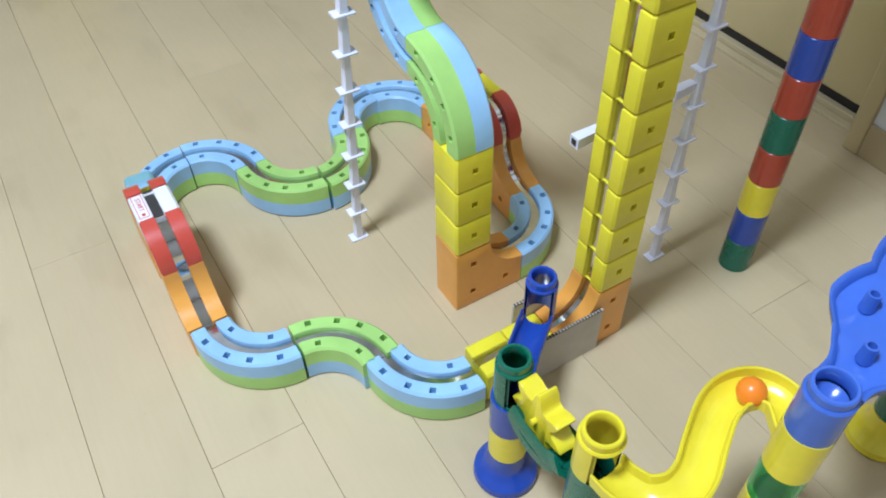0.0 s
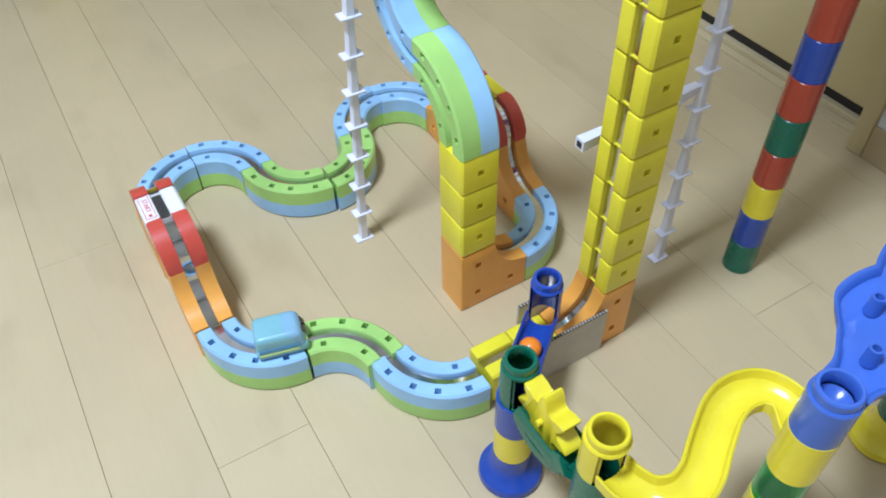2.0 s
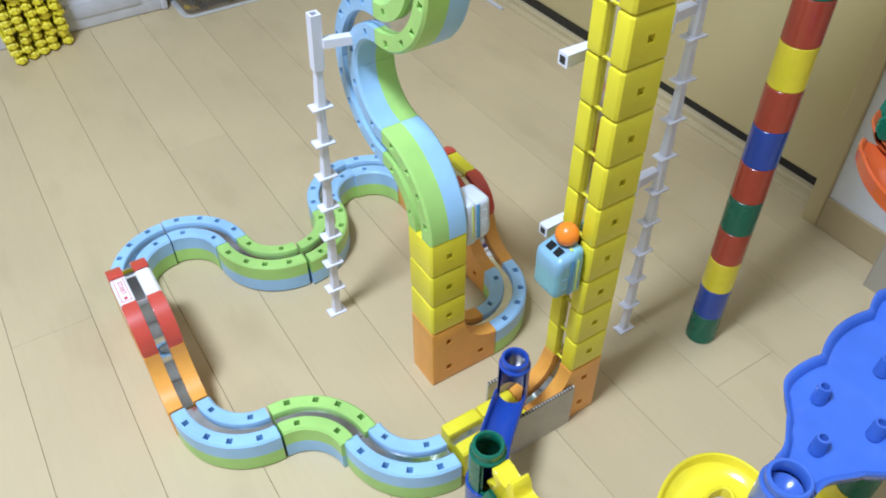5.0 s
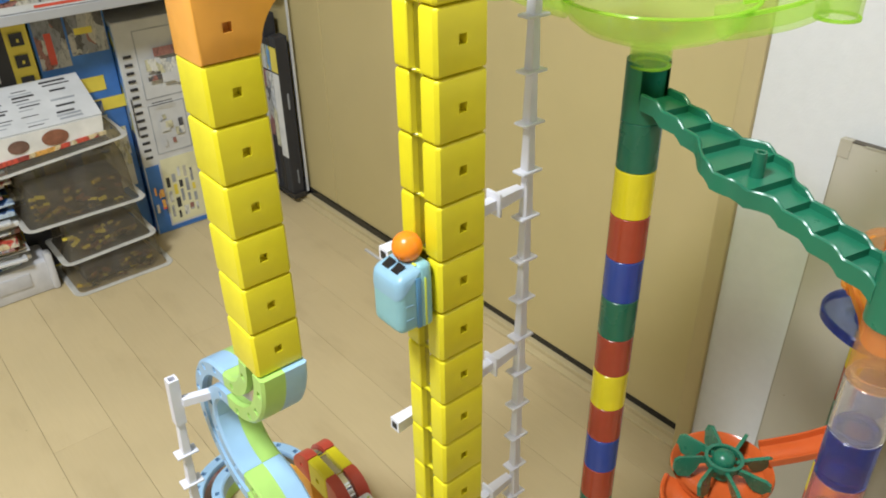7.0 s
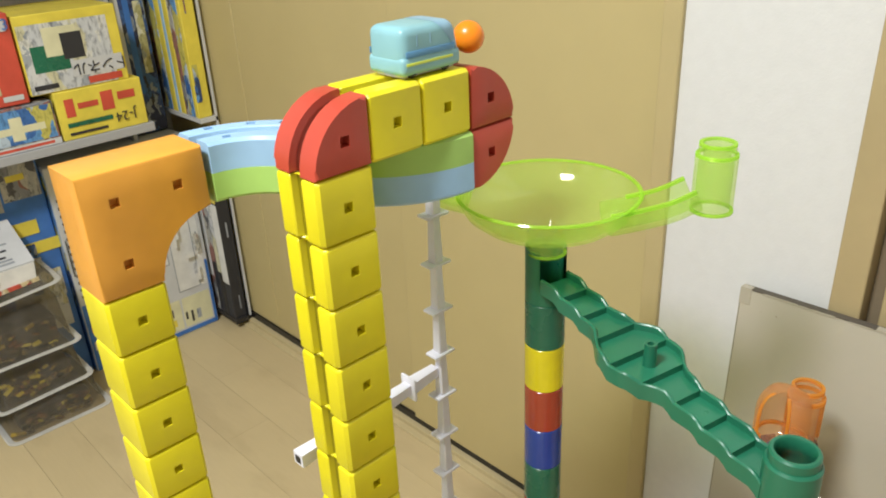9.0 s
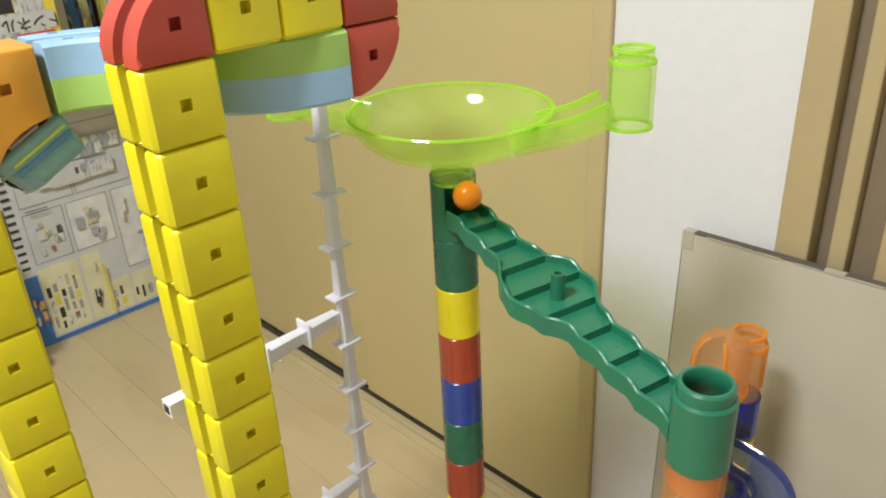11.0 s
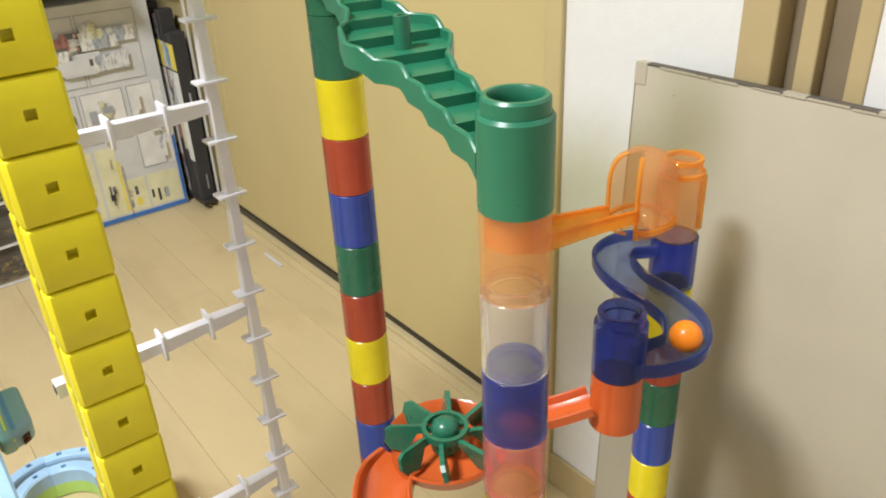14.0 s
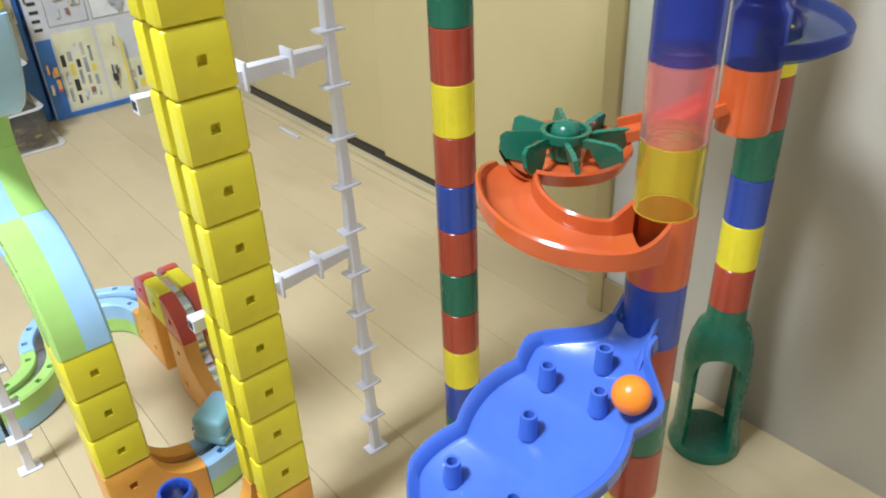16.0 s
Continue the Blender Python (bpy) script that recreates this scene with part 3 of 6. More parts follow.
# ---- the path of the cars, in block units: points with the way up ----
def along():
    out = []

    def line(p, q, up, n=4):
        p, q = Vector(p), Vector(q)
        out.extend((p.lerp(q, i / n), Vector(up)) for i in range(n))

    def bow(c, a, b, r, t0, t1, up, n=8):
        """up: +1 away from the centre, -1 towards it, or a fixed way."""
        c, a, b = Vector(c), Vector(a), Vector(b)
        for i in range(n):
            t = radians(t0 + (t1 - t0) * i / n)
            d = a * math.cos(t) + b * math.sin(t)
            out.append((c + d * r, d * up if isinstance(up, int) else Vector(up)))
    ax, ay, az, ux = (1, 0, 0), (0, 1, 0), (0, 0, 1), (0, 0, 1)
    (x, y) = H1
    line((x, y + 3, 3), (x, y + 2, 3), az)
    bow((x, y + 2, 2), ay, az, 1, 90, 180, 1)
    bow((x, y, 2), ay, az, 1, 0, -90, -1)
    bow((-6.80, 4.29, 1), ax, ay, 1.5, 180, 270, az)
    bow((-6.74, 1.30, 1), ax, ay, 1.5, 90, 0, az)
    bow((-3.64, 1.36, 1), ax, ay, 1.5, 180, 270, az)
    line((-3.5, 0, 1), (-1.5, 0, 1), az)
    bow((-1.5, 0, 2), ax, az, 1, -90, 0, -1)
    line((-0.5, 0, 2), (-0.5, 0, 19), (-1, 0, 0), 20)
    bow((0.5, 0, 19), ax, az, 1, 180, 90, 1)
    line((0.5, 0, 20), (2.5, 0, 20), az)
    bow((2.5, 0, 19), ax, az, 1, 90, -90, 1, 14)
    bow((2.5, 1.47, 18), ax, ay, 1.5, 270, 180, (0, 0, -1))
    bow((-0.55, 1.32, 18), ax, ay, 1.5, 0, 90, (0, 0, -1))
    bow((L_X + 1, L_Y + 0.12, 17), ax, az, 1, 90, 180, -1)
    line((L_X, L_Y, 17), (L_X, L_Y, 11), ax, 8)
    d = L_Y - 3
    for cy, cz, t0, t1 in ((4.5, 11, 180, 270), (4.5, 8, 90, 0), (4.5, 8, 0, -90), (4.5, 5, 90, 180)):
        bow((L_X, cy + d, cz), ay, az, 1.5, t0, t1, ax)
    line((L_X, L_Y, 5), (L_X, L_Y, 2), ax)
    bow((L_X + 1, L_Y, 2), ax, az, 1, 180, 270, -1)
    bow((-0.65, 4.20, 1), ax, ay, 1.5, 270, 360, az)
    (x, y) = H2
    bow((x, y, 2), ay, az, 1, -90, 0, -1)
    bow((x, y + 2, 2), ay, az, 1, 180, 90, 1)
    line((x, y + 2, 3), (x, y + 3, 3), az)
    bow((x, y + 3, 2), ay, az, 1, 90, 0, 1)
    bow((x, y + 5, 2), ay, az, 1, 180, 270, -1)
    bow((-0.66, 9.14, 1), ax, ay, 1.5, 0, 90, az)
    bow((-0.64, 9.20, 1), ax, ay, 1.5, 90, 180, az)
    bow((-3.66, 9.26, 1), ax, ay, 1.5, 0, -90, az)
    bow((-3.74, 9.34, 1), ax, ay, 1.5, 270, 180, az)
    bow((-6.77, 9.35, 1), ax, ay, 1.5, 0, 90, az)
    bow((-6.80, 9.30, 1), ax, ay, 1.5, 90, 180, az)
    (x, y) = H1
    bow((x, y + 5, 2), ay, az, 1, -90, -180, -1)
    bow((x, y + 3, 2), ay, az, 1, 0, 90, 1)
    return out


RAIL = along()
RAIL_S = [0.0]
for i in range(len(RAIL)):
    RAIL_S.append(RAIL_S[-1] + (RAIL[(i + 1) % len(RAIL)][0] - RAIL[i][0]).length)


def on_rail(s, lift=0.0):
    """Point (metres), forward and up at s block lengths along the loop."""
    total = RAIL_S[-1]

    def place(q):
        q = q % total
        i = max(0, min(len(RAIL) - 1, int(np.searchsorted(RAIL_S, q, side="right")) - 1))
        f = (q - RAIL_S[i]) / max(1e-6, RAIL_S[i + 1] - RAIL_S[i])
        a, b = RAIL[i], RAIL[(i + 1) % len(RAIL)]
        return a[0].lerp(b[0], f), a[1].lerp(b[1], f).normalized()
    (p0, u0), (p1, u1) = place(s - 0.45), place(s + 0.45)
    f = (p1 - p0).normalized()
    up = (u0 + u1).normalized()
    up = (up - f * up.dot(f)).normalized()
    p = (p0 + p1) / 2 + up * lift
    side = up.cross(f)
    m = Matrix((f, side, up)).transposed().to_4x4()
    m.translation = p * U
    return m


# ---- cars ----
def car(name, label, body_mat, skirt_mat, stripe_mat):
    """Runs towards +x; the track lies at z 0."""
    t = thing(name, label=label, category="toy car")

    def shaped(bm):
        for v in bm.verts:
            f = max(0.0, (v.co.x - 0.25) / 0.45)
            v.co.y *= 1 - 0.10 * f * f
            v.co.x -= 0.16 * max(0.0, (v.co.z - 0.42) / 0.42) * f
            v.co.z -= 0.04 * f * f * max(0.0, v.co.z)
        return bm
    bm = boxed(-0.66, 0.69, -0.40, 0.40, 0.08, 0.80, bevel=0.15, seg=5)
    bmesh.ops.subdivide_edges(bm, edges=[e for e in bm.edges if abs(e.verts[0].co.x - e.verts[1].co.x) > 0.8], cuts=6)
    part("body", shaped(bm), body_mat, t, smooth=60)
    bm = boxed(-0.668, 0.698, -0.406, 0.406, 0.075, 0.806, bevel=0.15, seg=5)
    bmesh.ops.subdivide_edges(bm, edges=[e for e in bm.edges if abs(e.verts[0].co.x - e.verts[1].co.x) > 0.8], cuts=6)
    bmesh.ops.bisect_plane(bm, geom=list(bm.verts) + list(bm.edges) + list(bm.faces), plane_co=(0.12, 0, 0.8), plane_no=(-1.0, 0, -1.0), clear_outer=True)
    part("nose", shaped(bm), skirt_mat, t, "sky blue front cap", smooth=60)
    bm = boxed(-0.675, 0.705, -0.412, 0.412, 0.06, 0.36, bevel=0.09, seg=3)
    bmesh.ops.subdivide_edges(bm, edges=[e for e in bm.edges if abs(e.verts[0].co.x - e.verts[1].co.x) > 0.8], cuts=6)
    part("skirt", shaped(bm), body_mat, t, "turquoise lower skirt", smooth=60)
    part("chassis", boxed(-0.6, 0.6, -0.3, 0.3, 0.02, 0.10, bevel=0.03), GREY, t, "dark grey underside")
    for s in (-1, 1):
        bm = prism(bmesh.new(), [(0.67, 0.50), (0.70, 0.50), (0.605, 0.67), (0.53, 0.68)], 0.035 * s, 0.21 * s)
        part("windshield", bm, BLACK, t, "black front window", smooth=0)
        part("headlight", boxed(0.66, 0.70, 0.24 * s - 0.05, 0.24 * s + 0.05, 0.30, 0.36, bevel=0.02), CAR_YELLOW, t, "small lime headlight")
        part("stripe", boxed(-0.6, 0.5, 0.412 * s - 0.006, 0.412 * s + 0.006, 0.34, 0.44, bevel=0.004), stripe_mat, t, "blue stripe along the side")
        part("lime_stripe", boxed(-0.6, 0.45, 0.416 * s - 0.006, 0.416 * s + 0.006, 0.22, 0.265, bevel=0.004), CAR_YELLOW, t, "thin lime stripe below the blue one")
        for k in range(2):
            part("side_line", boxed(-0.34 + 0.3 * k, -0.325 + 0.3 * k, 0.402 * s - 0.006, 0.402 * s + 0.006, 0.50, 0.66), skirt_mat, t)
        for x in (-0.38, 0.38):
            w = lathe(bmesh.new(), [(0.0, -0.04), (0.11, -0.04), (0.13, -0.02), (0.13, 0.02), (0.11, 0.04), (0.0, 0.04)], 16, closed=False)
            w.transform(Matrix.Translation((x, 0.28 * s, 0.13)) @ Matrix.Rotation(radians(90), 4, "X"))
            wh = part("wheel", w, BLACK, t)
            hc = lathe(bmesh.new(), [(0.0, -0.05), (0.06, -0.05), (0.06, 0.05), (0.0, 0.05)], 12, closed=False)
            hc.transform(Matrix.Translation((x, 0.28 * s, 0.13)) @ Matrix.Rotation(radians(90), 4, "X"))
            part("hub_cap", hc, GREY, wh)
    for o in t.children:
        for q in (o, *o.children):
            q.data.transform(Matrix.Diagonal((0.87, 0.98, 0.93, 1)))
    return t


blue_car = car("toy_car", "light blue and turquoise toy train car with a blue stripe", TURQUOISE, CAR_BLUE, CAR_STRIPE)
white_car = car("toy_car", "white and blue toy train car", plastic("car_white", (0.72, 0.76, 0.82)), plastic("car_pale", (0.75, 0.8, 0.86)), CAR_STRIPE)

bm = bmesh.new()
bmesh.ops.create_uvsphere(bm, u_segments=32, v_segments=20, radius=0.25)
ball = tagged(part("ball", bm, BALL, None, "glossy orange plastic marble run ball", 180), category="ball")


# ---- white poles ----
def pole(x, y, height, ticks, label):
    t = thing("pole", (x, y, 0), label=label, category="toy pole", group="white poles")
    for k in range(ticks):
        bm = sweep(bmesh.new(), [(Vector((0, 0, z)), Vector((1, 0, 0)) * w, Vector((0, 1, 0)) * w) for z, w in ((k + 0.04, 0.11), (min(k + 1.0, height), 0.085))], [(-1, -0.8), (-0.8, -1), (0.8, -1), (1, -0.8), (1, 0.8), (0.8, 1), (-0.8, 1), (-1, 0.8)])
        part("shaft", bm, WHITE, t, smooth=0)
        part("collar", boxed(-0.26, 0.26, -0.16, 0.16, k, k + 0.06, bevel=0.02), WHITE, t)
    if height > ticks:
        bm = bmesh.new()
        s = 0.12
        for x0, x1, y0, y1 in ((-s, s, -s, -s + 0.05), (-s, s, s - 0.05, s), (-s, -s + 0.05, -s + 0.05, s - 0.05), (s - 0.05, s, -s + 0.05, s - 0.05)):
            box(bm, x0, x1, y0, y1, ticks, height)
        part("hollow_top", bm, WHITE, t, smooth=0)
    return t


p1 = pole(-3.57, 5.96, 9.3, 8, "white ribbed plastic pole standing on the floor beside the snake")
part("branch", sweep(bmesh.new(), [(Vector((0.1, -0.1, 8.65)), Vector((0, 1, 0)), Vector((0, 0, 1))), (Vector((0.9, -0.35, 8.7)), Vector((0, 1, 0)), Vector((0, 0, 1)))], [(-0.1, -0.1), (0.1, -0.1), (0.1, 0.1), (-0.1, 0.1)]), WHITE, p1, smooth=0)
p1.matrix_basis = at(-3.57, 5.96, 0, 2.3, 1.6, 0)
pole(2.95, 1.0, 18.0, 18, "tall white ribbed plastic pole beside the yellow tower")


def rung(z):
    t = thing("cross_bar", (0, 0, z), label="white plastic cross bar between the pole and the yellow tower", category="toy bar", group="cross bars")
    n = 4
    xs = [-0.62, 0.3, 1.2, 2.1, 2.85]
    ys = [0.88, 0.92, 0.97, 1.03, 1.08]
    for k in range(n):
        s, u_ = Vector((0, 1, 0)), Vector((0, 0, 1))
        bm = sweep(bmesh.new(), [(Vector((xs[k] + (0.03 if k else 0), ys[k], 0)), s * 0.13, u_ * 0.13), (Vector((xs[k + 1], ys[k + 1], 0)), s * 0.10, u_ * 0.10)], [(-1, -1), (1, -1), (1, 1), (-1, 1)])
        part("shaft", bm, WHITE, t, smooth=0)
        if k:
            part("collar", boxed(xs[k] - 0.03, xs[k] + 0.03, ys[k] - 0.2, ys[k] + 0.2, -0.25, 0.25, bevel=0.02), WHITE, t)
    # The bar is solid: a dark plate stands for the shade in its end.
    part("socket", boxed(-0.635, -0.61, 0.81, 0.95, -0.07, 0.07), DARK, t, "dark plate painted as the shaded hollow end")
    return t


for z in (5.55, 9.65, 13.6):
    rung(z)


# ---- marble run ----
RT = 0.40


RINGS = {}


def ring(x, y, z, material, what, h=1.0):
    """One ring of a column: an outer wall and the neck that the next ring sits on."""
    key = (material.name, round(h, 3))
    m = at(x, y, z)
    if key in RINGS:
        return copy_thing(RINGS[key], m)
    t = thing("tube_ring", label=what + " plastic tube ring stacked in a marble run column", category="tube ring", group="tube rings")
    r = RT
    part("wall", lathe(bmesh.new(), [(r - 0.05, 0.0), (r - 0.012, 0.0), (r, 0.012), (r, h - 0.02), (r - 0.02, h - 0.002), (r - 0.05, h - 0.002)], 36), material, t)
    part("neck", lathe(bmesh.new(), [(r - 0.052, h - 0.04), (r - 0.052, h + 0.1), (r - 0.065, h + 0.115), (r - 0.09, h + 0.115), (r - 0.1, h + 0.1), (r - 0.1, h - 0.04)], 36), material, t)
    t.matrix_basis = m
    RINGS[key] = t
    return t


NAMES = {"r": (T_RED, "red"), "b": (T_BLUE, "blue"), "g": (T_GREEN, "green"), "y": (T_YELLOW, "yellow"), "G": (C_GREEN, "clear green")}


def stack(x, y, z, letters):
    for k, c in enumerate(letters):
        ring(x, y, z + k * 1.004, NAMES[c][0], NAMES[c][1])


# tall column under the bowl
BX, BY = 4.62, -0.31
stack(BX, BY, 0, "gbyrgrbryrgbryg")


def cup_bm(h=1.0, r=RT + 0.005, collar=True):
    """A closed cup with a stepped neck."""
    pr = [(r - 0.06, 0.0), (r, 0.0), (r, h - 0.22), (r - 0.03, h - 0.18)]
    if collar:
        pr += [(r - 0.045, h - 0.18), (r - 0.045, h - 0.03), (r - 0.07, h), (r - 0.11, h), (r - 0.13, h - 0.03), (r - 0.13, h - 0.25), (r - 0.06, h - 0.35)]
    else:
        pr += [(r - 0.06, h - 0.18)]
    return lathe(bmesh.new(), pr, 36)


U_SECTION = [(-0.36, 0.10), (-0.36, 0.34), (-0.33, 0.37), (-0.30, 0.34), (-0.27, 0.16), (-0.16, 0.06), (0.0, 0.03), (0.16, 0.06), (0.27, 0.16), (0.30, 0.34), (0.33, 0.37), (0.36, 0.34), (0.36, 0.10), (0.2, -0.02), (0.0, -0.05), (-0.2, -0.02)]


def channel(points, steps=8, section=U_SECTION):
    return sweep(bmesh.new(), level_frames(smooth_path(points, steps)), section)


# green stair slide
MX, MY = 3.42, -5.79
stair = thing("stair_slide", label="green plastic stepped slide between two marble run columns", category="marble slide")
cup = cup_bm(1.22)
cup.transform(Matrix.Translation((MX, MY, 13.93)))
part("cup", cup, STAIR_GREEN, stair)
neck = lathe(bmesh.new(), [(RT - 0.06, 0.0), (RT, 0.0), (RT, 0.44), (RT, 1.13), (RT - 0.06, 1.13), (RT - 0.06, 0.44)], 32)
neck.verts.ensure_lookup_table()
d = Vector((MX - BX, MY - BY, 0)).normalized()
doomed = [f for f in neck.faces if f.calc_center_median().z > 0.3 and f.calc_center_median().xy.normalized().dot(d.xy) > 0.62]
bmesh.ops.delete(neck, geom=doomed, context="FACES")
neck.transform(Matrix.Translation((BX, BY, 15.06)))
part("neck", neck, STAIR_GREEN, stair)
side = Vector((0, 0, 1)).cross(d)
length = (Vector((MX, MY)) - Vector((BX, BY))).length
N = 9
bm = bmesh.new()
walls = bmesh.new()


def half_width(q):
    return 0.28 + 0.38 / (1 + math.exp((abs(q - 0.45) - 0.105) / 0.024))


def step_z(q):
    return 15.60 - 1.14 * (int(q * N) + 0.5) / N


for k in range(N):
    q0, q1 = k / N, (k + 1) / N
    z = step_z((k + 0.5) / N)
    cols = []
    for i in range(5):
        q = q0 + (q1 - q0) * i / 4
        w = half_width(q)
        cols.append([bm.verts.new(Vector((BX, BY, zz)) + d * (0.30 + (length - 0.55) * q) + side * sg * (w + 0.02)) for zz, sg in ((z - 0.14, -1), (z - 0.14, 1), (z, 1), (z, -1))])
    for a, b in zip(cols, cols[1:]):
        for i in range(4):
            bm.faces.new((a[i], a[(i + 1) % 4], b[(i + 1) % 4], b[i]))
    bm.faces.new(cols[0]), bm.faces.new(cols[-1][::-1])
    part("step", bm, STAIR_GREEN, stair, smooth=0)
    bm = bmesh.new()
for sg in (-1, 1):
    cols = []
    for i in range(N * 6 + 1):
        q = i / (N * 6)
        f = q * N - int(min(q, 0.9999) * N)
        zt = step_z(min(q, 0.9999)) - (1.12 / N) * max(0.0, min(1.0, (f - 0.72) / 0.28)) + 0.14
        w = half_width(q)
        base = Vector((BX, BY, 0)) + d * (0.28 + (length - 0.50) * q)
        cols.append([walls.verts.new(base + side * sg * (w + o) + Vector((0, 0, zz))) for o, zz in ((0.0, zt - 0.31), (0.0, zt - 0.02), (0.02, zt), (0.05, zt), (0.07, zt - 0.02), (0.07, zt - 0.31))])
    for a, b in zip(cols, cols[1:]):
        for i in range(6):
            walls.faces.new((a[i], a[(i + 1) % 6], b[(i + 1) % 6], b[i]))
    walls.faces.new(cols[0]), walls.faces.new(cols[-1][::-1])
    part("side_wall", walls, STAIR_GREEN, stair, smooth=30)
    walls = bmesh.new()
walls.free()
bm.free()
peg = lathe(bmesh.new(), [(0.0, 0.0), (0.12, 0.0), (0.105, 0.5), (0.06, 0.5), (0.06, 0.3), (0.0, 0.3)], 18, closed=False)
peg.transform(Matrix.Translation(Vector((BX, BY, 14.95)) + d * (length * 0.5)))
part("peg", peg, STAIR_GREEN, stair)

# lime bowl on the tall column
bowl = thing("funnel_bowl", (BX, BY, 0), label="clear lime plastic funnel bowl with a spout cup", category="marble bowl")
bm = lathe(bmesh.new(), [(0.33, 16.10), (0.37, 16.10), (0.37, 16.46), (0.48, 16.54), (0.9, 16.64), (1.28, 16.78), (1.52, 16.97), (1.63, 17.15), (1.70, 17.33), (1.65, 17.33), (1.58, 17.18), (1.47, 17.02), (1.25, 16.84), (0.88, 16.70), (0.42, 16.61), (0.33, 16.50)], 56)
bm.transform(Matrix.Translation((-0.04, -0.05, 0)))
part("bowl", bm, C_LIME, bowl)
bm = lathe(bmesh.new(), [(1.64, 17.33), (1.70, 17.325), (1.72, 17.345), (1.70, 17.37), (1.65, 17.365)], 56)
bm.transform(Matrix.Translation((-0.04, -0.05, 0)))
part("bowl_rim", bm, RIM_LIME, bowl, "lime rim, edge glow put into its colour")
bm = lathe(bmesh.new(), [(0.32, 16.09), (0.38, 16.09), (0.38, 16.13), (0.32, 16.13)], 32)
bm.transform(Matrix.Translation((-0.04, -0.05, 0)))
part("neck_rim", bm, RIM_LIME, bowl, "lower lime rim, edge glow put into its colour")
SPOUT_W = [(a * 1.05, b * 1.15) for a, b in U_SECTION]
spout = [Vector((4.75 - BX, -1.58 - BY, 16.83)), Vector((5.2 - BX, -1.93 - BY, 16.90)), Vector((5.6 - BX, -2.3 - BY, 17.02)), Vector((5.95 - BX, -2.62 - BY, 17.22))]
part("spout", channel(spout, 6, SPOUT_W), C_LIME, bowl)
for sg in (-1, 1):
    fr = [(p + s * 0.345 * sg + u_ * 0.42, s, u_) for p, s, u_ in level_frames(smooth_path(spout, 6))][0 if sg > 0 else 5:]
    part("spout_rim", sweep(bmesh.new(), fr, [(-0.035, -0.03), (0.035, -0.03), (0.035, 0.03), (-0.035, 0.03)]), RIM_LIME, bowl, "lime rim, edge glow put into its colour")
cup = cup_bm(1.22, 0.36)
cup.transform(Matrix.Translation((6.1 - BX, -2.8 - BY, 17.14)))
part("spout_cup", cup, C_LIME, bowl)
for z, r in ((17.12, 0.36), (18.13, 0.35), (18.32, 0.305)):
    part("cup_rim", lathe(bmesh.new(), [(r - 0.05, z), (r + 0.01, z), (r + 0.01, z + 0.05), (r - 0.05, z + 0.05)], 32, (6.1 - BX, -2.8 - BY)), RIM_LIME, bowl, "lime rim, edge glow put into its colour")
back = [Vector((3.75 - BX, 0.95 - BY, 16.9)), Vector((3.5 - BX, 1.4 - BY, 17.0)), Vector((3.2 - BX, 1.95 - BY, 17.2))]
part("spout", channel(back, 5, SPOUT_W), C_LIME, bowl)
cup = cup_bm(1.22, 0.36)
cup.transform(Matrix.Translation((3.12 - BX, 2.2 - BY, 17.14)))
part("spout_cup", cup, C_LIME, bowl)
part("cup_rim", lathe(bmesh.new(), [(0.31, 17.12), (0.37, 17.12), (0.37, 17.17), (0.31, 17.17)], 32, (3.12 - BX, 2.2 - BY)), RIM_LIME, bowl, "lime rim, edge glow put into its colour")

# middle column, from the floor up to the stair cup
stack(MX, MY, 1, "gbyrgr")
foot3 = tagged(part("column_foot", lathe(bmesh.new(), [(0.0, 0.0), (0.66, 0.0), (0.70, 0.06), (0.68, 0.22), (0.56, 0.34), (0.45, 0.45), (0.40, 0.6), (RT, 0.98), (0.3, 0.98), (0.3, 0.5), (0.0, 0.4)], 40, closed=False), T_YELLOW, None, "round flared yellow plastic foot of a marble run column"), category="marble run foot")
foot3.matrix_basis = at(MX, MY, 0)
for z, h, mat, what in ((8.98, 0.95, C_YELLOW, "clear yellow"), (9.93, 0.97, C_PINK, "clear pink"), (10.90, 0.95, C_BLUE, "clear blue"), (11.85, 1.05, C_NONE, "colourless clear")):
    ring(MX, MY, z, mat, what, h)

# clear orange bridge to the back column
CX, CY = 8.85, -4.07
bridge = thing("dome_slide", label="clear orange plastic slide with a domed end between two columns", category="marble slide")
bm = lathe(bmesh.new(), [(RT - 0.06, 12.9), (RT, 12.9), (RT, 13.93), (RT - 0.06, 13.93)], 32, (MX, MY))
part("tube", bm, C_ORANGE, bridge)
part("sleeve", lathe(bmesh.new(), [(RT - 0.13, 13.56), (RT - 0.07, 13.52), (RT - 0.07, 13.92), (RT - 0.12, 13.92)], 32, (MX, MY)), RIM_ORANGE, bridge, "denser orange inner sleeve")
CH = [(MX + 0.33, MY + 0.17, 13.2), (4.9, -5.15, 12.78), (6.3, -4.5, 12.2), (7.42, -4.0, 11.74)]
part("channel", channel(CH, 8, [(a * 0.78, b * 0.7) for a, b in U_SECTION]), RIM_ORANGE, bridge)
for sg in (-1, 1):
    fr = [(p + s * 0.245 * sg + u_ * 0.22, s, u_) for p, s, u_ in level_frames(smooth_path(CH, 8))]
    part("channel_rim", sweep(bmesh.new(), fr, [(-0.035, -0.03), (0.035, -0.03), (0.035, 0.02), (0.0, 0.04), (-0.035, 0.02)]), RIM_ORANGE, bridge, "thick orange rim, edge glow put into its colour")


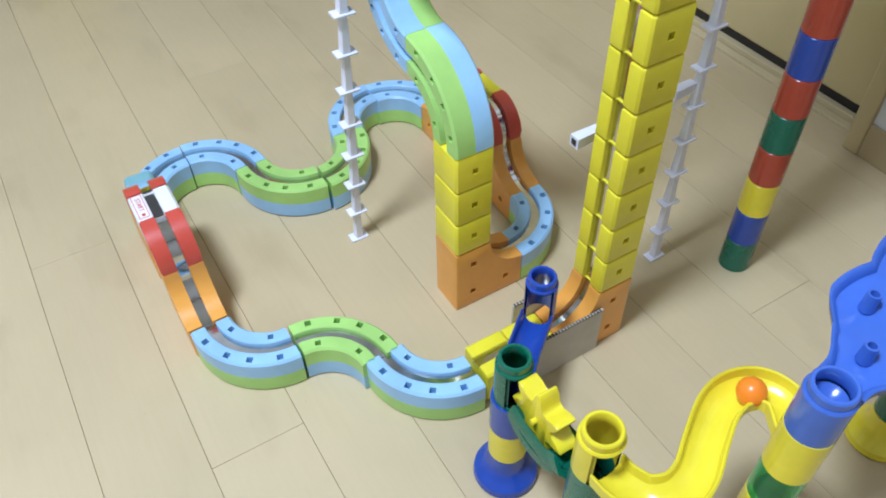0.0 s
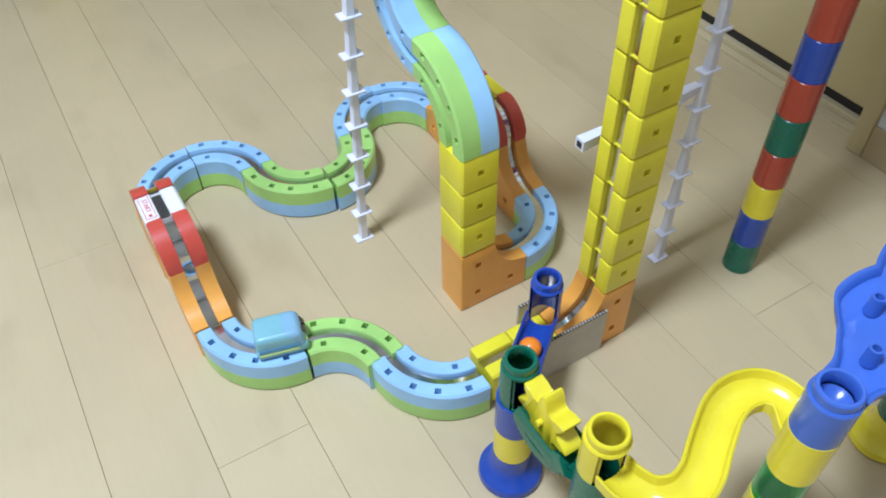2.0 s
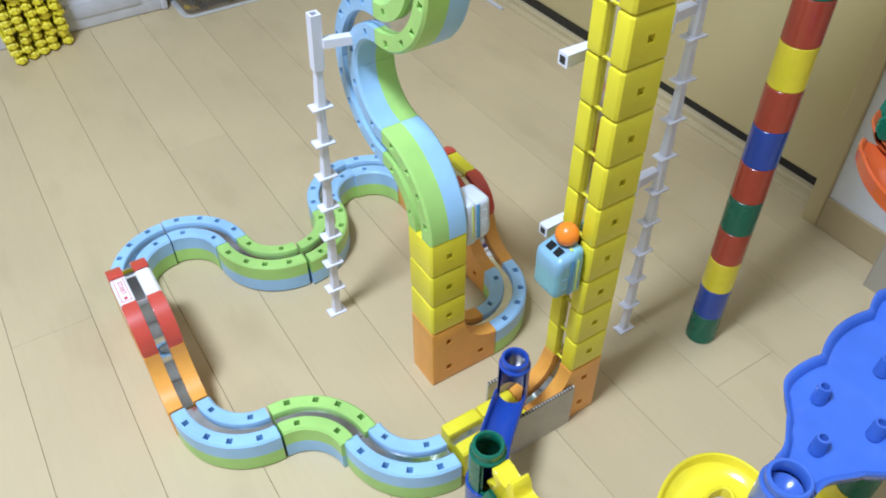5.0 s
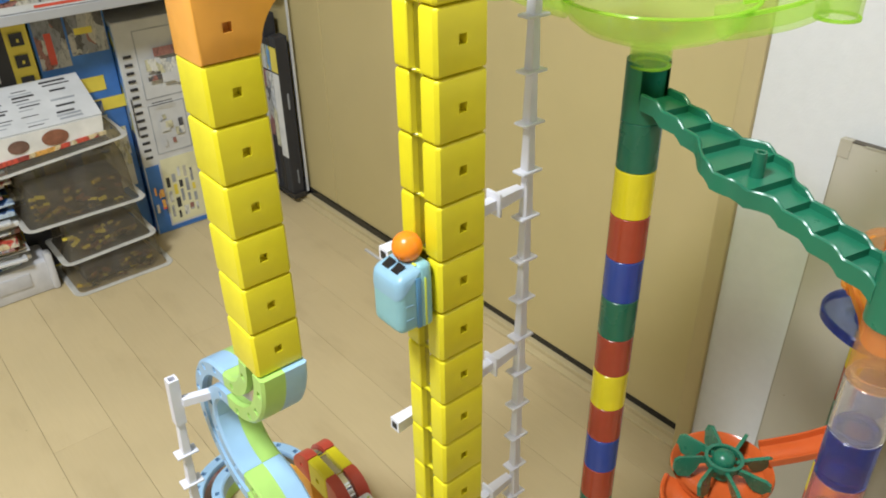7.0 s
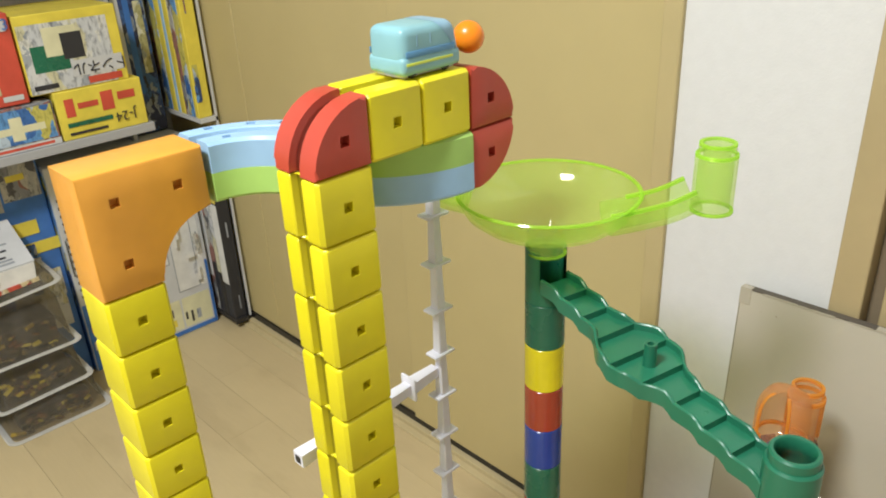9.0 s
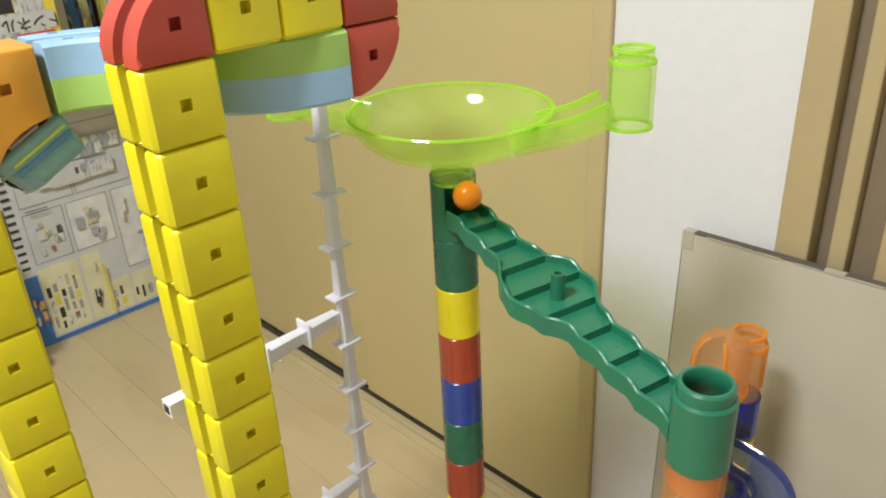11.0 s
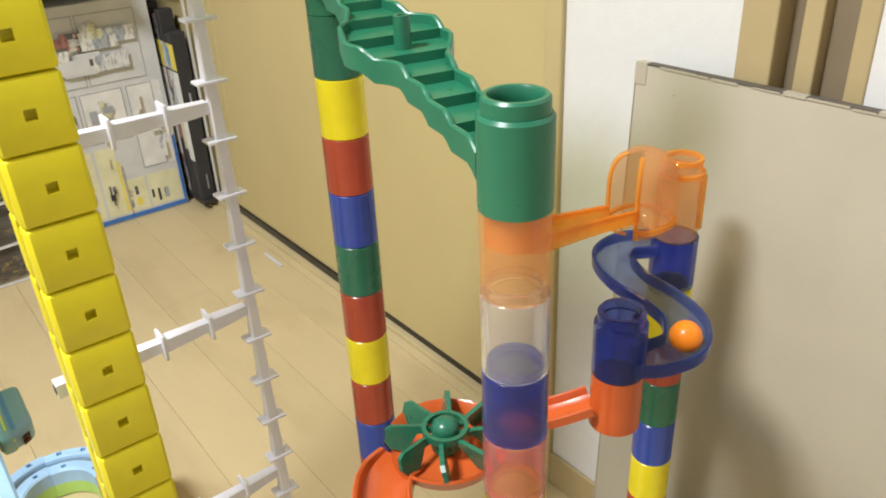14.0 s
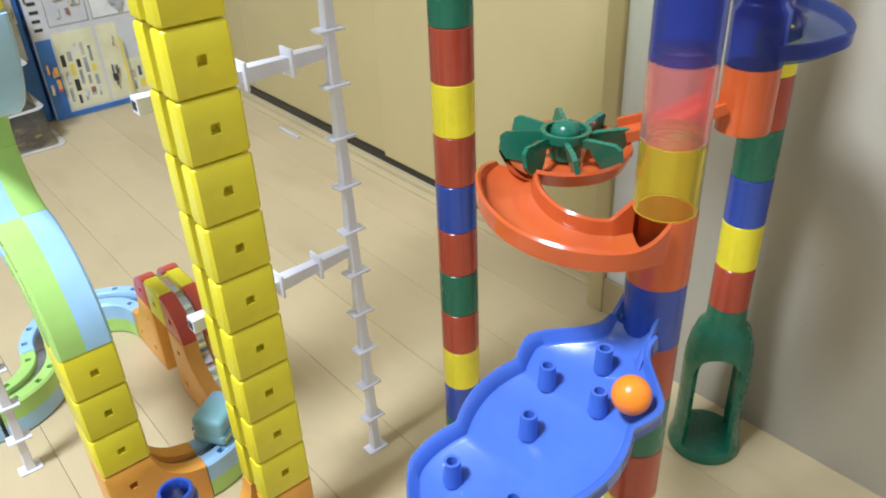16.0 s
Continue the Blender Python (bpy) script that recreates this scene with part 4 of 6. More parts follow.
def hood_point(a, e, k=1.0):
    """A rounded box with its face towards the slide left open."""
    def sp(v, p):
        return math.copysign(abs(v) ** p, v)
    ce, se, ca, sa = math.cos(e), math.sin(e), math.cos(a), math.sin(a)
    return Vector((7.95 + 0.53 * k * sp(ca, 0.75) * sp(ce, 0.55), -3.97 + 0.52 * k * sp(sa, 0.75) * sp(ce, 0.55), 12.1 + 0.74 * k * sp(se, 0.62)))


bm = bmesh.new()
NA, NE = 30, 14
E0, E1 = radians(-78), radians(90)
grid = [[bm.verts.new(hood_point(radians(-152 + 304 * i / NA), E0 + (E1 - E0) * j / NE)) for j in range(NE + 1)] for i in range(NA + 1)]
for i in range(NA):
    for j in range(NE):
        bm.faces.new((grid[i][j], grid[i + 1][j], grid[i + 1][j + 1], grid[i][j + 1]))
bmesh.ops.remove_doubles(bm, verts=bm.verts, dist=0.004)
bmesh.ops.solidify(bm, geom=bm.faces, thickness=0.03)
part("hood", bm, C_ORANGE, bridge, smooth=60)
for sg in (-1, 1):
    ln = [hood_point(radians(152 * sg), E0 + (E1 - E0) * 0.9 * j / 20, 1.01) for j in range(21)]
    fr = [(p, Vector((0, 1, 0)), Vector((1, 0, 0))) for p in ln]
    part("hood_rim", sweep(bmesh.new(), fr, [(-0.026, -0.026), (0.026, -0.026), (0.026, 0.026), (-0.026, 0.026)]), RIM_ORANGE, bridge, "thick orange rim, edge glow put into its colour")
ln = [hood_point(radians(-152 + 304 * i / 40), radians(-28), 1.02) for i in range(41)]
fr = [(p, (p - Vector((7.95, -3.97, p.z))).normalized(), Vector((0, 0, 1))) for p in ln]
part("base_rim", sweep(bmesh.new(), fr, [(-0.03, -0.035), (0.04, -0.035), (0.04, 0.035), (-0.03, 0.035)]), RIM_ORANGE, bridge, "thick orange rim, edge glow put into its colour")
for y in (-0.24, 0.24):
    fr = [(Vector((CX + y, CY + (0.25 if y < 0 else -0.28), z)), Vector((1, 0, 0)), Vector((0, 1, 0))) for z in (11.2, 12.2)]
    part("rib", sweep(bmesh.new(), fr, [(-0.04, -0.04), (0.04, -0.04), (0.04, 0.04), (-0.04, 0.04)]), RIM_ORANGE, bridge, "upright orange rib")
part("cup_lip", lathe(bmesh.new(), [(0.27, 12.44), (0.335, 12.44), (0.335, 12.52), (0.27, 12.52)], 32, (CX, CY)), RIM_ORANGE, bridge, "orange lip, edge glow put into its colour")
part("cup_shoulder", lathe(bmesh.new(), [(0.33, 12.22), (0.39, 12.22), (0.385, 12.29), (0.33, 12.31)], 32, (CX, CY)), RIM_ORANGE, bridge, "orange shoulder, edge glow put into its colour")
cup = cup_bm(1.45, 0.37)
cup.transform(Matrix.Translation((CX, CY, 11.05)))
part("cup", cup, C_ORANGE, bridge)

# back column on its green arch
stack(CX, CY, 4.0, "rybgry")
foot = thing("arch_foot", (CX, CY, 0), label="green plastic arch foot carrying the back column", category="marble run foot")
part("base", lathe(bmesh.new(), [(0.0, 0.0), (0.78, 0.0), (0.81, 0.06), (0.80, 0.20), (0.75, 0.30), (0.0, 0.30)], 40, closed=False), T_GREEN, foot)
part("collar", lathe(bmesh.new(), [(0.33, 3.30), (0.60, 3.26), (0.56, 3.40), (0.45, 3.54), (0.41, 3.66), (0.40, 4.0), (0.33, 4.0)], 36), T_GREEN, foot)


def arch_leg(facing):
    """One wall of the round foot between its two arched openings."""
    bm = bmesh.new()
    profile = [(0.80, 0.2), (0.755, 0.34), (0.73, 0.6), (0.72, 1.2), (0.72, 1.8), (0.72, 2.2), (0.72, 2.35), (0.72, 2.5), (0.715, 2.62), (0.71, 2.72), (0.70, 2.82), (0.69, 2.9), (0.68, 2.96), (0.65, 3.1), (0.60, 3.26)]
    rings = []
    for r, z in profile:
        rise = min(1.0, max(0.0, (z - 2.3) / 0.66))
        half = 90 - 44 * math.sqrt(1 - rise * rise)
        for thick in (0.0, 0.13):
            rings.append([bm.verts.new(((r - thick) * math.cos(radians(facing + half * j / 10)), (r - thick) * math.sin(radians(facing + half * j / 10)), z)) for j in range(-10, 11)])
    outer, inner = rings[0::2], rings[1::2]
    for a, b in zip(outer, outer[1:]):
        for j in range(20):
            bm.faces.new((a[j], a[j + 1], b[j + 1], b[j]))
    for a, b in zip(inner, inner[1:]):
        for j in range(20):
            bm.faces.new((a[j + 1], a[j], b[j], b[j + 1]))
    for k in range(len(outer) - 1):
        for j in (0, 20):
            bm.faces.new((outer[k][j], outer[k + 1][j], inner[k + 1][j], inner[k][j]))
    return bm


for facing in (125, 305):
    part("leg", arch_leg(facing), T_GREEN, foot, smooth=45)

# clear blue S slide from the back column down to its cup
s_slide = thing("s_slide", label="clear blue plastic S-shaped slide with a cup", category="marble slide")
part("tube", lathe(bmesh.new(), [(RT - 0.06, 10.1), (RT + 0.005, 10.1), (RT + 0.005, 11.05), (RT - 0.06, 11.05)], 32, (CX, CY)), C_BLUE, s_slide)
S_LINE = [(8.6, -3.85, 10.72), (8.2, -3.52, 10.66), (7.8, -3.58, 10.58), (7.58, -4.1, 10.48), (7.62, -4.75, 10.36), (7.52, -5.3, 10.26), (7.1, -5.66, 10.18), (6.62, -5.56, 10.12), (6.35, -5.3, 10.06)]
part("channel", channel(S_LINE, 7, [(a * 0.98, b * 0.85) for a, b in U_SECTION]), THIN_BLUE, s_slide, "pale clear blue floor")
for sg in (-1, 1):
    fr = [(p + s * 0.335 * sg + u_ * 0.23, s, u_) for p, s, u_ in level_frames(smooth_path(S_LINE, 7))]
    part("channel_rim", sweep(bmesh.new(), fr, [(-0.02, -0.14), (0.02, -0.14), (0.028, 0.05), (0.0, 0.075), (-0.028, 0.05)]), C_BLUE, s_slide, "deep blue rim")
RX, RY = 6.2, -5.12
cup = cup_bm(1.1)
cup.transform(Matrix.Translation((RX, RY, 10.03)))
part("cup", cup, C_BLUE, s_slide)

# orange slide with the paddle dish
HX_, HY_ = 3.93, -3.65
hook = thing("paddle_slide", label="glossy orange plastic slide with a round dish between two columns", category="marble slide")
cup = lathe(bmesh.new(), [(0.0, 9.04), (RT, 9.04), (RT, 10.03), (RT - 0.06, 10.03), (RT - 0.06, 9.16), (0.0, 9.16)], 36, (RX, RY), closed=False)
part("cup", cup, T_ORANGE, hook)
part("feed_channel", channel([(RX - 0.3, RY + 0.2, 9.34), (5.4, -4.55, 9.14), (4.75, -4.05, 8.97)], 8, [(a * 0.8, b * 0.65) for a, b in U_SECTION]), T_ORANGE, hook)
dish = lathe(bmesh.new(), [(0.0, 8.63), (0.6, 8.64), (0.88, 8.76), (0.98, 8.97), (0.96, 9.02), (0.92, 8.99), (0.82, 8.82), (0.58, 8.73), (0.0, 8.80)], 40, (HX_, HY_), closed=False)
bmesh.ops.delete(dish, geom=[f for f in dish.faces if (f.calc_center_median().xy - Vector((HX_, HY_))).normalized().dot(Vector((-0.99, 0.12))) > 0.87 and f.calc_center_median().z > 8.8], context="FACES")
part("dish", dish, T_ORANGE, hook)
CURL = level_frames(smooth_path([(3.35, -3.30, 8.68), (2.85, -3.55, 8.63), (2.42, -4.08, 8.58), (2.24, -4.72, 8.53), (2.38, -5.28, 8.48), (2.72, -5.62, 8.44), (3.12, -5.76, 8.41)], 8))
bm = bmesh.new()
curl_rings = []
for i, (p, sd, up) in enumerate(CURL):
    grow = max(0.0, (i / (len(CURL) - 1) - 0.8) / 0.2)
    wall = min(1.0, 0.25 + 3.5 * i / (len(CURL) - 1))
    curl_rings.append([bm.verts.new(p + sd * a * (1.22 - 0.12 * grow) + up * b * (wall + 0.75 * grow * grow * (b > 0.2))) for a, b in U_SECTION])
for ra, rb in zip(curl_rings, curl_rings[1:]):
    for j in range(len(ra)):
        bm.faces.new((ra[j], ra[(j + 1) % len(ra)], rb[(j + 1) % len(ra)], rb[j]))
bm.faces.new(curl_rings[0]), bm.faces.new(curl_rings[-1][::-1])
part("curved_channel", bm, T_ORANGE, hook)
cup = lathe(bmesh.new(), [(RT - 0.06, 7.98), (RT + 0.01, 7.98), (RT + 0.01, 8.45), (RT + 0.01, 8.98), (RT - 0.06, 8.98), (RT - 0.06, 8.45)], 36)
bmesh.ops.delete(cup, geom=[f for f in cup.faces if f.calc_center_median().xy.normalized().dot(Vector((-0.95, 0.30))) > 0.5 and f.calc_center_median().z > 8.4], context="FACES")
cup.transform(Matrix.Translation((MX, MY, 0)))
part("end_tube", cup, T_ORANGE, hook)

wheel = thing("paddle_spinner", (HX_, HY_, 8.80), label="dark green plastic paddle wheel with eight blades", category="paddle wheel")
part("hub", lathe(bmesh.new(), [(0.0, 0.0), (0.2, 0.0), (0.24, 0.05), (0.22, 0.42), (0.2, 0.5), (0.13, 0.57), (0.0, 0.6)], 28, closed=False), T_GREEN, wheel)
part("hub_ring", lathe(bmesh.new(), [(0.30, 0.34), (0.37, 0.34), (0.37, 0.46), (0.30, 0.46)], 32), T_GREEN, wheel)
for k in range(8):
    bm = prism(bmesh.new(), [(0.2, 0.38), (0.45, 0.44), (0.86, 0.46), (0.95, 0.40), (0.97, 0.2), (0.88, 0.06), (0.66, 0.02), (0.56, 0.12), (0.45, 0.3), (0.2, 0.3)], -0.035, 0.035)
    bm.transform(Matrix.Rotation(radians(45 * k + 10), 4, "Z") @ Matrix.Rotation(radians(12), 4, "X"))
    part("blade", bm, T_GREEN, wheel)

# blue peg plate
plate = thing("peg_plate", label="blue plastic scalloped peg plate between two marble run columns", category="marble slide")
PA, PB = Vector((MX - 0.3, MY + 0.03, 7.12)), Vector((-1.05, -6.02, 5.72))
PD = (PB - PA)
PL = PD.length
PT = PD.normalized()
PS = Vector((0, 0, 1)).cross(PT).normalized() * -1
PN = PS.cross(PT)
PN = PN if PN.z > 0 else -PN


def plate_half(q):
    e0, e1 = min(1.0, max(0.0, q - 0.02) / 0.2), min(1.0, max(0.0, 0.97 - q) / 0.25)
    edge = e0 * e0 * (3 - 2 * e0) * e1 * e1 * (3 - 2 * e1)
    return 0.30 + (0.56 + 0.16 * abs(math.sin(math.pi * 3.7 * q - 0.297)) ** 0.8) * edge


def plate_point(q, v, h):
    return PA + PD * q + PS * (v + 0.06 * math.sin(math.pi * q)) + PN * h


bm = bmesh.new()
NQ = 96
outline = [(q / NQ, plate_half(q / NQ)) for q in range(NQ + 1)] + [(q / NQ, -plate_half(q / NQ)) for q in range(NQ, -1, -1)]
rings = []
for off, h in ((0.0, -0.10), (0.06, -0.06), (0.09, 0.22), (0.05, 0.25), (0.0, 0.22), (-0.05, 0.03), (-0.12, 0.0)):
    rings.append([bm.verts.new(plate_point(q, w + off * (1 if w > 0 else -1), h)) for q, w in outline])
for a, b in zip(rings, rings[1:]):
    for i in range(len(a)):
        j = (i + 1) % len(a)
        bm.faces.new((a[i], a[j], b[j], b[i]))
n = NQ + 1
for r in (rings[0], rings[-1]):
    for i in range(NQ):
        bm.faces.new((r[i], r[i + 1], r[2 * n - 2 - i], r[2 * n - 1 - i]))
part("plate", bm, PLATE_BLUE, plate, smooth=50)
for q, v in ((0.156, 0.0), (0.297, 0.44), (0.285, -0.35), (0.46, 0.16), (0.70, 0.54), (0.68, -0.40), (0.86, 0.05)):
    pg = lathe(bmesh.new(), [(0.0, 0.0), (0.13, 0.0), (0.11, 0.36), (0.07, 0.36), (0.06, 0.2), (0.0, 0.2)], 18, closed=False)
    pg.transform(Matrix.Translation(plate_point(q, v, 0.0)))
    part("peg", pg, PLATE_BLUE, plate)
part("tube", lathe(bmesh.new(), [(RT - 0.06, 7.0), (RT + 0.005, 7.0), (RT + 0.005, 7.98), (RT - 0.06, 7.98)], 32, (MX, MY)), T_BLUE, plate)
throat = level_frames(smooth_path([(MX - 0.05, MY + 0.02, 7.52), (MX - 0.3, MY + 0.03, 7.24), (MX - 0.5, MY + 0.04, 7.05), (MX - 0.7, MY + 0.05, 6.92)], 6))
bm = bmesh.new()
throat_rings = []
for i, (p, sd, up) in enumerate(throat):
    k = i / (len(throat) - 1)
    throat_rings.append([bm.verts.new(p + sd * a * (0.88 + 0.32 * k * k) + Vector((0, 0, b * (1.1 - 0.95 * k)))) for a, b in U_SECTION])
for ra, rb in zip(throat_rings, throat_rings[1:]):
    for j in range(len(ra)):
        bm.faces.new((ra[j], ra[(j + 1) % len(ra)], rb[(j + 1) % len(ra)], rb[j]))
bm.faces.new(throat_rings[0]), bm.faces.new(throat_rings[-1][::-1])
part("throat", bm, PLATE_BLUE, plate)
QX, QY = -1.45, -6.08
cup = cup_bm(1.1, 0.40)
cup.transform(Matrix.Translation((QX, QY, 5.15)))
part("cup", cup, PLATE_BLUE, plate)
part("cup_floor", lathe(bmesh.new(), [(0.0, 5.72), (0.18, 5.75), (0.3, 5.86), (0.3, 5.9), (0.17, 5.79), (0.0, 5.76)], 32, (QX, QY), closed=False), PLATE_BLUE, plate)

# near column with the yellow S slide
stack(QX, QY, 0, "bgyG")
y_slide = thing("s_slide", label="glossy yellow plastic S-shaped slide with a cup", category="marble slide")
part("tube", lathe(bmesh.new(), [(RT - 0.06, 4.0), (RT + 0.01, 4.0), (RT + 0.01, 5.15), (RT - 0.06, 5.15)], 32, (QX, QY)), T_YELLOW, y_slide)
YX, YY = -4.1, -4.43
part("channel", channel([(-1.4, -5.95, 4.46), (-1.1, -5.45, 4.42), (-1.2, -5.04, 4.39), (-1.58, -4.86, 4.36), (-2.04, -4.93, 4.32), (-2.61, -5.25, 4.27), (-3.13, -5.58, 4.21), (-3.55, -5.66, 4.16), (-3.92, -5.46, 4.09), (-4.08, -5.05, 4.0), (-4.1, -4.72, 3.95)], 6), T_YELLOW, y_slide)
cup = cup_bm(1.15, 0.39)
cup.verts.ensure_lookup_table()
bmesh.ops.delete(cup, geom=[f for f in cup.faces if f.calc_center_median().y < -0.2 and 0.05 < f.calc_center_median().z < 0.7], context="FACES")
cup.transform(Matrix.Translation((YX, YY, 3.9)))
part("cup", cup, T_YELLOW, y_slide)

# green wheel slide down to the front column
FX, FY = -4.1, -2.13
g_slide = thing("wheel_slide", label="dark green plastic slide with a cup, holding a yellow wheel", category="marble slide")
part("tube", lathe(bmesh.new(), [(RT - 0.06, 2.9), (RT, 2.9), (RT, 3.9), (RT - 0.06, 3.9)], 32, (YX, YY)), T_GREEN, g_slide)
part("channel", channel([(YX, YY + 0.3, 3.1), (YX + 0.02, -3.7, 2.85), (FX + 0.02, -2.9, 2.85), (FX, FY - 0.3, 2.98)], 7, [(a, b * 1.5) for a, b in U_SECTION]), T_GREEN, g_slide)
cup = cup_bm(1.25, 0.36)
bmesh.ops.delete(cup, geom=[f for f in cup.faces if f.calc_center_median().y < -0.2 and 0.05 < f.calc_center_median().z < 0.8], context="FACES")
cup.transform(Matrix.Translation((FX, FY, 2.95)))
part("cup", cup, T_GREEN, g_slide)
stack(YX, YY, 0, "byg")
part("housing", sweep(bmesh.new(), [(Vector((FX + 0.04, -3.1 + 0.86 * math.cos(radians(a)), 3.46 + 0.86 * math.sin(radians(a)))), Vector((1, 0, 0)), Vector((0, math.cos(radians(a)), math.sin(radians(a))))) for a in range(215, 326, 10)],
     [(-0.33, -0.05), (-0.33, 0.06), (0.33, 0.06), (0.33, -0.05), (0.32, -0.16), (0.28, -0.16), (0.28, 0.0), (-0.28, 0.0), (-0.28, -0.16), (-0.32, -0.16)]), T_GREEN, g_slide)
yw = thing("slide_wheel", (FX + 0.04, -3.06, 3.5), label="yellow plastic lobed wheel in the green slide", category="wheel")
bm = bmesh.new()
poly = []
for i in range(128):
    a = 2 * math.pi * i / 128
    poly.append((0.40 + 0.34 * (0.5 + 0.5 * math.cos(7 * (a + 0.08 * math.sin(7 * a)))) ** 0.8, a))
prism(bm, [(r * math.cos(a), r * math.sin(a)) for r, a in poly], -0.2, 0.2)
bmesh.ops.bevel(bm, geom=[e for e in bm.edges if abs(e.verts[0].co.y - e.verts[1].co.y) < 1e-6], offset=0.025, segments=2, affect="EDGES", profile=0.5)
bm.transform(Matrix.Rotation(radians(90), 4, "Z") @ Matrix.Rotation(radians(14), 4, "Y"))
part("rotor", bm, T_YELLOW, yw, smooth=40)
part("axle", lathe(bmesh.new(), [(0.0, -0.3), (0.06, -0.3), (0.06, 0.3), (0.0, 0.3)], 14, closed=False), T_YELLOW, yw).data.transform(Matrix.Rotation(radians(90), 4, "Y"))

# front column, and the blue slide that drops the ball on the track
ring(FX, FY, 1.0, T_YELLOW, "yellow")
foot2 = tagged(part("column_foot", lathe(bmesh.new(), [(0.0, 0.0), (0.66, 0.0), (0.70, 0.06), (0.68, 0.22), (0.56, 0.34), (0.45, 0.45), (0.40, 0.6), (RT, 0.98), (0.3, 0.98), (0.3, 0.5), (0.0, 0.4)], 40, closed=False), T_BLUE, None, "round flared blue plastic foot of a marble run column"), category="marble run foot")
foot2.matrix_basis = at(FX, FY, 0)
DX, DY = -1.91, -0.12
b_slide = thing("drop_slide", label="blue plastic slide ending in a cup above the yellow track", category="marble slide")
part("tube", lathe(bmesh.new(), [(RT - 0.06, 1.98), (RT + 0.005, 1.98), (RT + 0.005, 2.95), (RT - 0.06, 2.95)], 32, (FX, FY)), T_BLUE, b_slide)
part("channel", channel([(FX + 0.28, FY + 0.25, 2.2), (-3.3, -1.3, 2.08), (-2.6, -0.7, 1.96), (DX - 0.25, DY - 0.22, 1.86)], 8), T_BLUE, b_slide)
cup = cup_bm(1.3, 0.36)
dd = Vector((FX - DX, FY - DY)).normalized()
bmesh.ops.delete(cup, geom=[f for f in cup.faces if f.calc_center_median().xy.normalized().dot(dd) > 0.5 and 0.05 < f.calc_center_median().z < 0.85], context="FACES")
cup.transform(Matrix.Translation((DX, DY, 1.85)))
part("cup", cup, T_BLUE, b_slide)

# cardboard guards beside the track
for y, x0, x1, h in ((-0.56, -2.35, -0.35, 1.45), (0.58, -2.1, -0.9, 1.5)):
    guard = thing("cardboard_guard", label="piece of grey-brown corrugated cardboard standing against the track", category="cardboard")
    part("sheet", boxed(x0, x1, y - 0.03, y + 0.03, 0, h), CARD, guard)
    part("cut_edge", boxed(x0, x1, y - 0.032, y + 0.032, h, h + 0.02), CARD, guard)
    bm = bmesh.new()
    x = x0 + 0.02
    while x < x1 - 0.07:
        box(bm, x, x + 0.055, y - 0.036, y + 0.036, h - 0.012, h + 0.03)
        x += 0.085
    part("flutes", bm, CARD_EDGE, guard, "dark open flutes along the cut edge", 0)

# big grey board leaning on the door casing
board = thing("backing_board", label="large grey-beige card board standing upright before the door casing", category="board")
part("sheet", boxed(10.1, 10.28, -16.0, -2.1, 0.0, 13.32, bevel=0.02), BOARD, board)
part("edge_line", boxed(10.085, 10.295, -16.0, -2.1, 13.32, 13.345), CARD_EDGE, board, "dark worn top edge")
bm = bmesh.new()
erng = random.Random(3)
y = -16.0
while y < -2.15:
    w = erng.uniform(0.1, 0.9)
    box(bm, 10.08, 10.2 + erng.uniform(0, 0.08), y, min(y + w, -2.1), 13.305 - erng.uniform(0, 0.02), 13.345 + erng.uniform(-0.02, 0.012))
    y += w + erng.choice([0.02, 0.05, 0.3])
part("torn_paper", bm, BOARD, board, "torn paper tape along the top edge", 0)
part("corner_patch", boxed(10.085, 10.3, -2.35, -2.08, 12.92, 13.34), BOARD, board, "creased paper corner", 0)
part("side_tape", boxed(10.09, 10.29, -2.1, -2.085, 0, 12.92), BOARD, board, "paper tape down the edge", 0)
for o in board.children:
    o.data.transform(Matrix.Translation((-10.1 * U, 0.5 * U, 0)))
board.matrix_basis = at(10.05, 0, 0, 0, 2.2, 1.5)

# ---- things along the back wall ----
PRINTS = [PRINT_BLUE, PRINT_GREY, PRINT_PALE, PRINT_CREAM, PRINT_WARM, PRINT_GREY, INK, PRINT_BLUE]
rng = random.Random(7)
BACK_X, BACK_Y = -0.45, -0.9


def carton(x0, x1, y0, y1, z0, z1, face, label, name="toy_carton", lean=0):
    t = thing(name, ((x0 + x1) / 2 + BACK_X, (y0 + y1) / 2 + BACK_Y, z0), (0, 0, lean), label=label, category="carton", group="toy cartons")
    w, dp = (x1 - x0) / 2, (y1 - y0) / 2
    part("box", boxed(-w, w, -dp, dp, 0, z1 - z0, bevel=0.04, seg=1), face, t, smooth=0)
    return t, w, dp


def front_print(t, dp, items):
    """Flat printed fields on the face towards the room: x0, x1, z0, z1, material."""
    for x0, x1, z0, z1, mat in items:
        part("print", boxed(x0, x1, -dp - 0.015, -dp, z0, z1), mat, t, smooth=0)


def side_print(t, w, items):
    for y0, y1, z0, z1, mat in items:
        part("print", boxed(-w - 0.015, -w, y0, y1, z0, z1), mat, t, smooth=0)


def lines(x0, x1, z0, z1, n, mat, wide=0.7):
    """Rows of unreadable small print as bars."""
    h = (z1 - z0) / n
    return [(x0, x0 + (x1 - x0) * rng.uniform(wide, 1.0), z0 + h * (k + 0.25), z0 + h * (k + 0.6), mat) for k in range(n)]


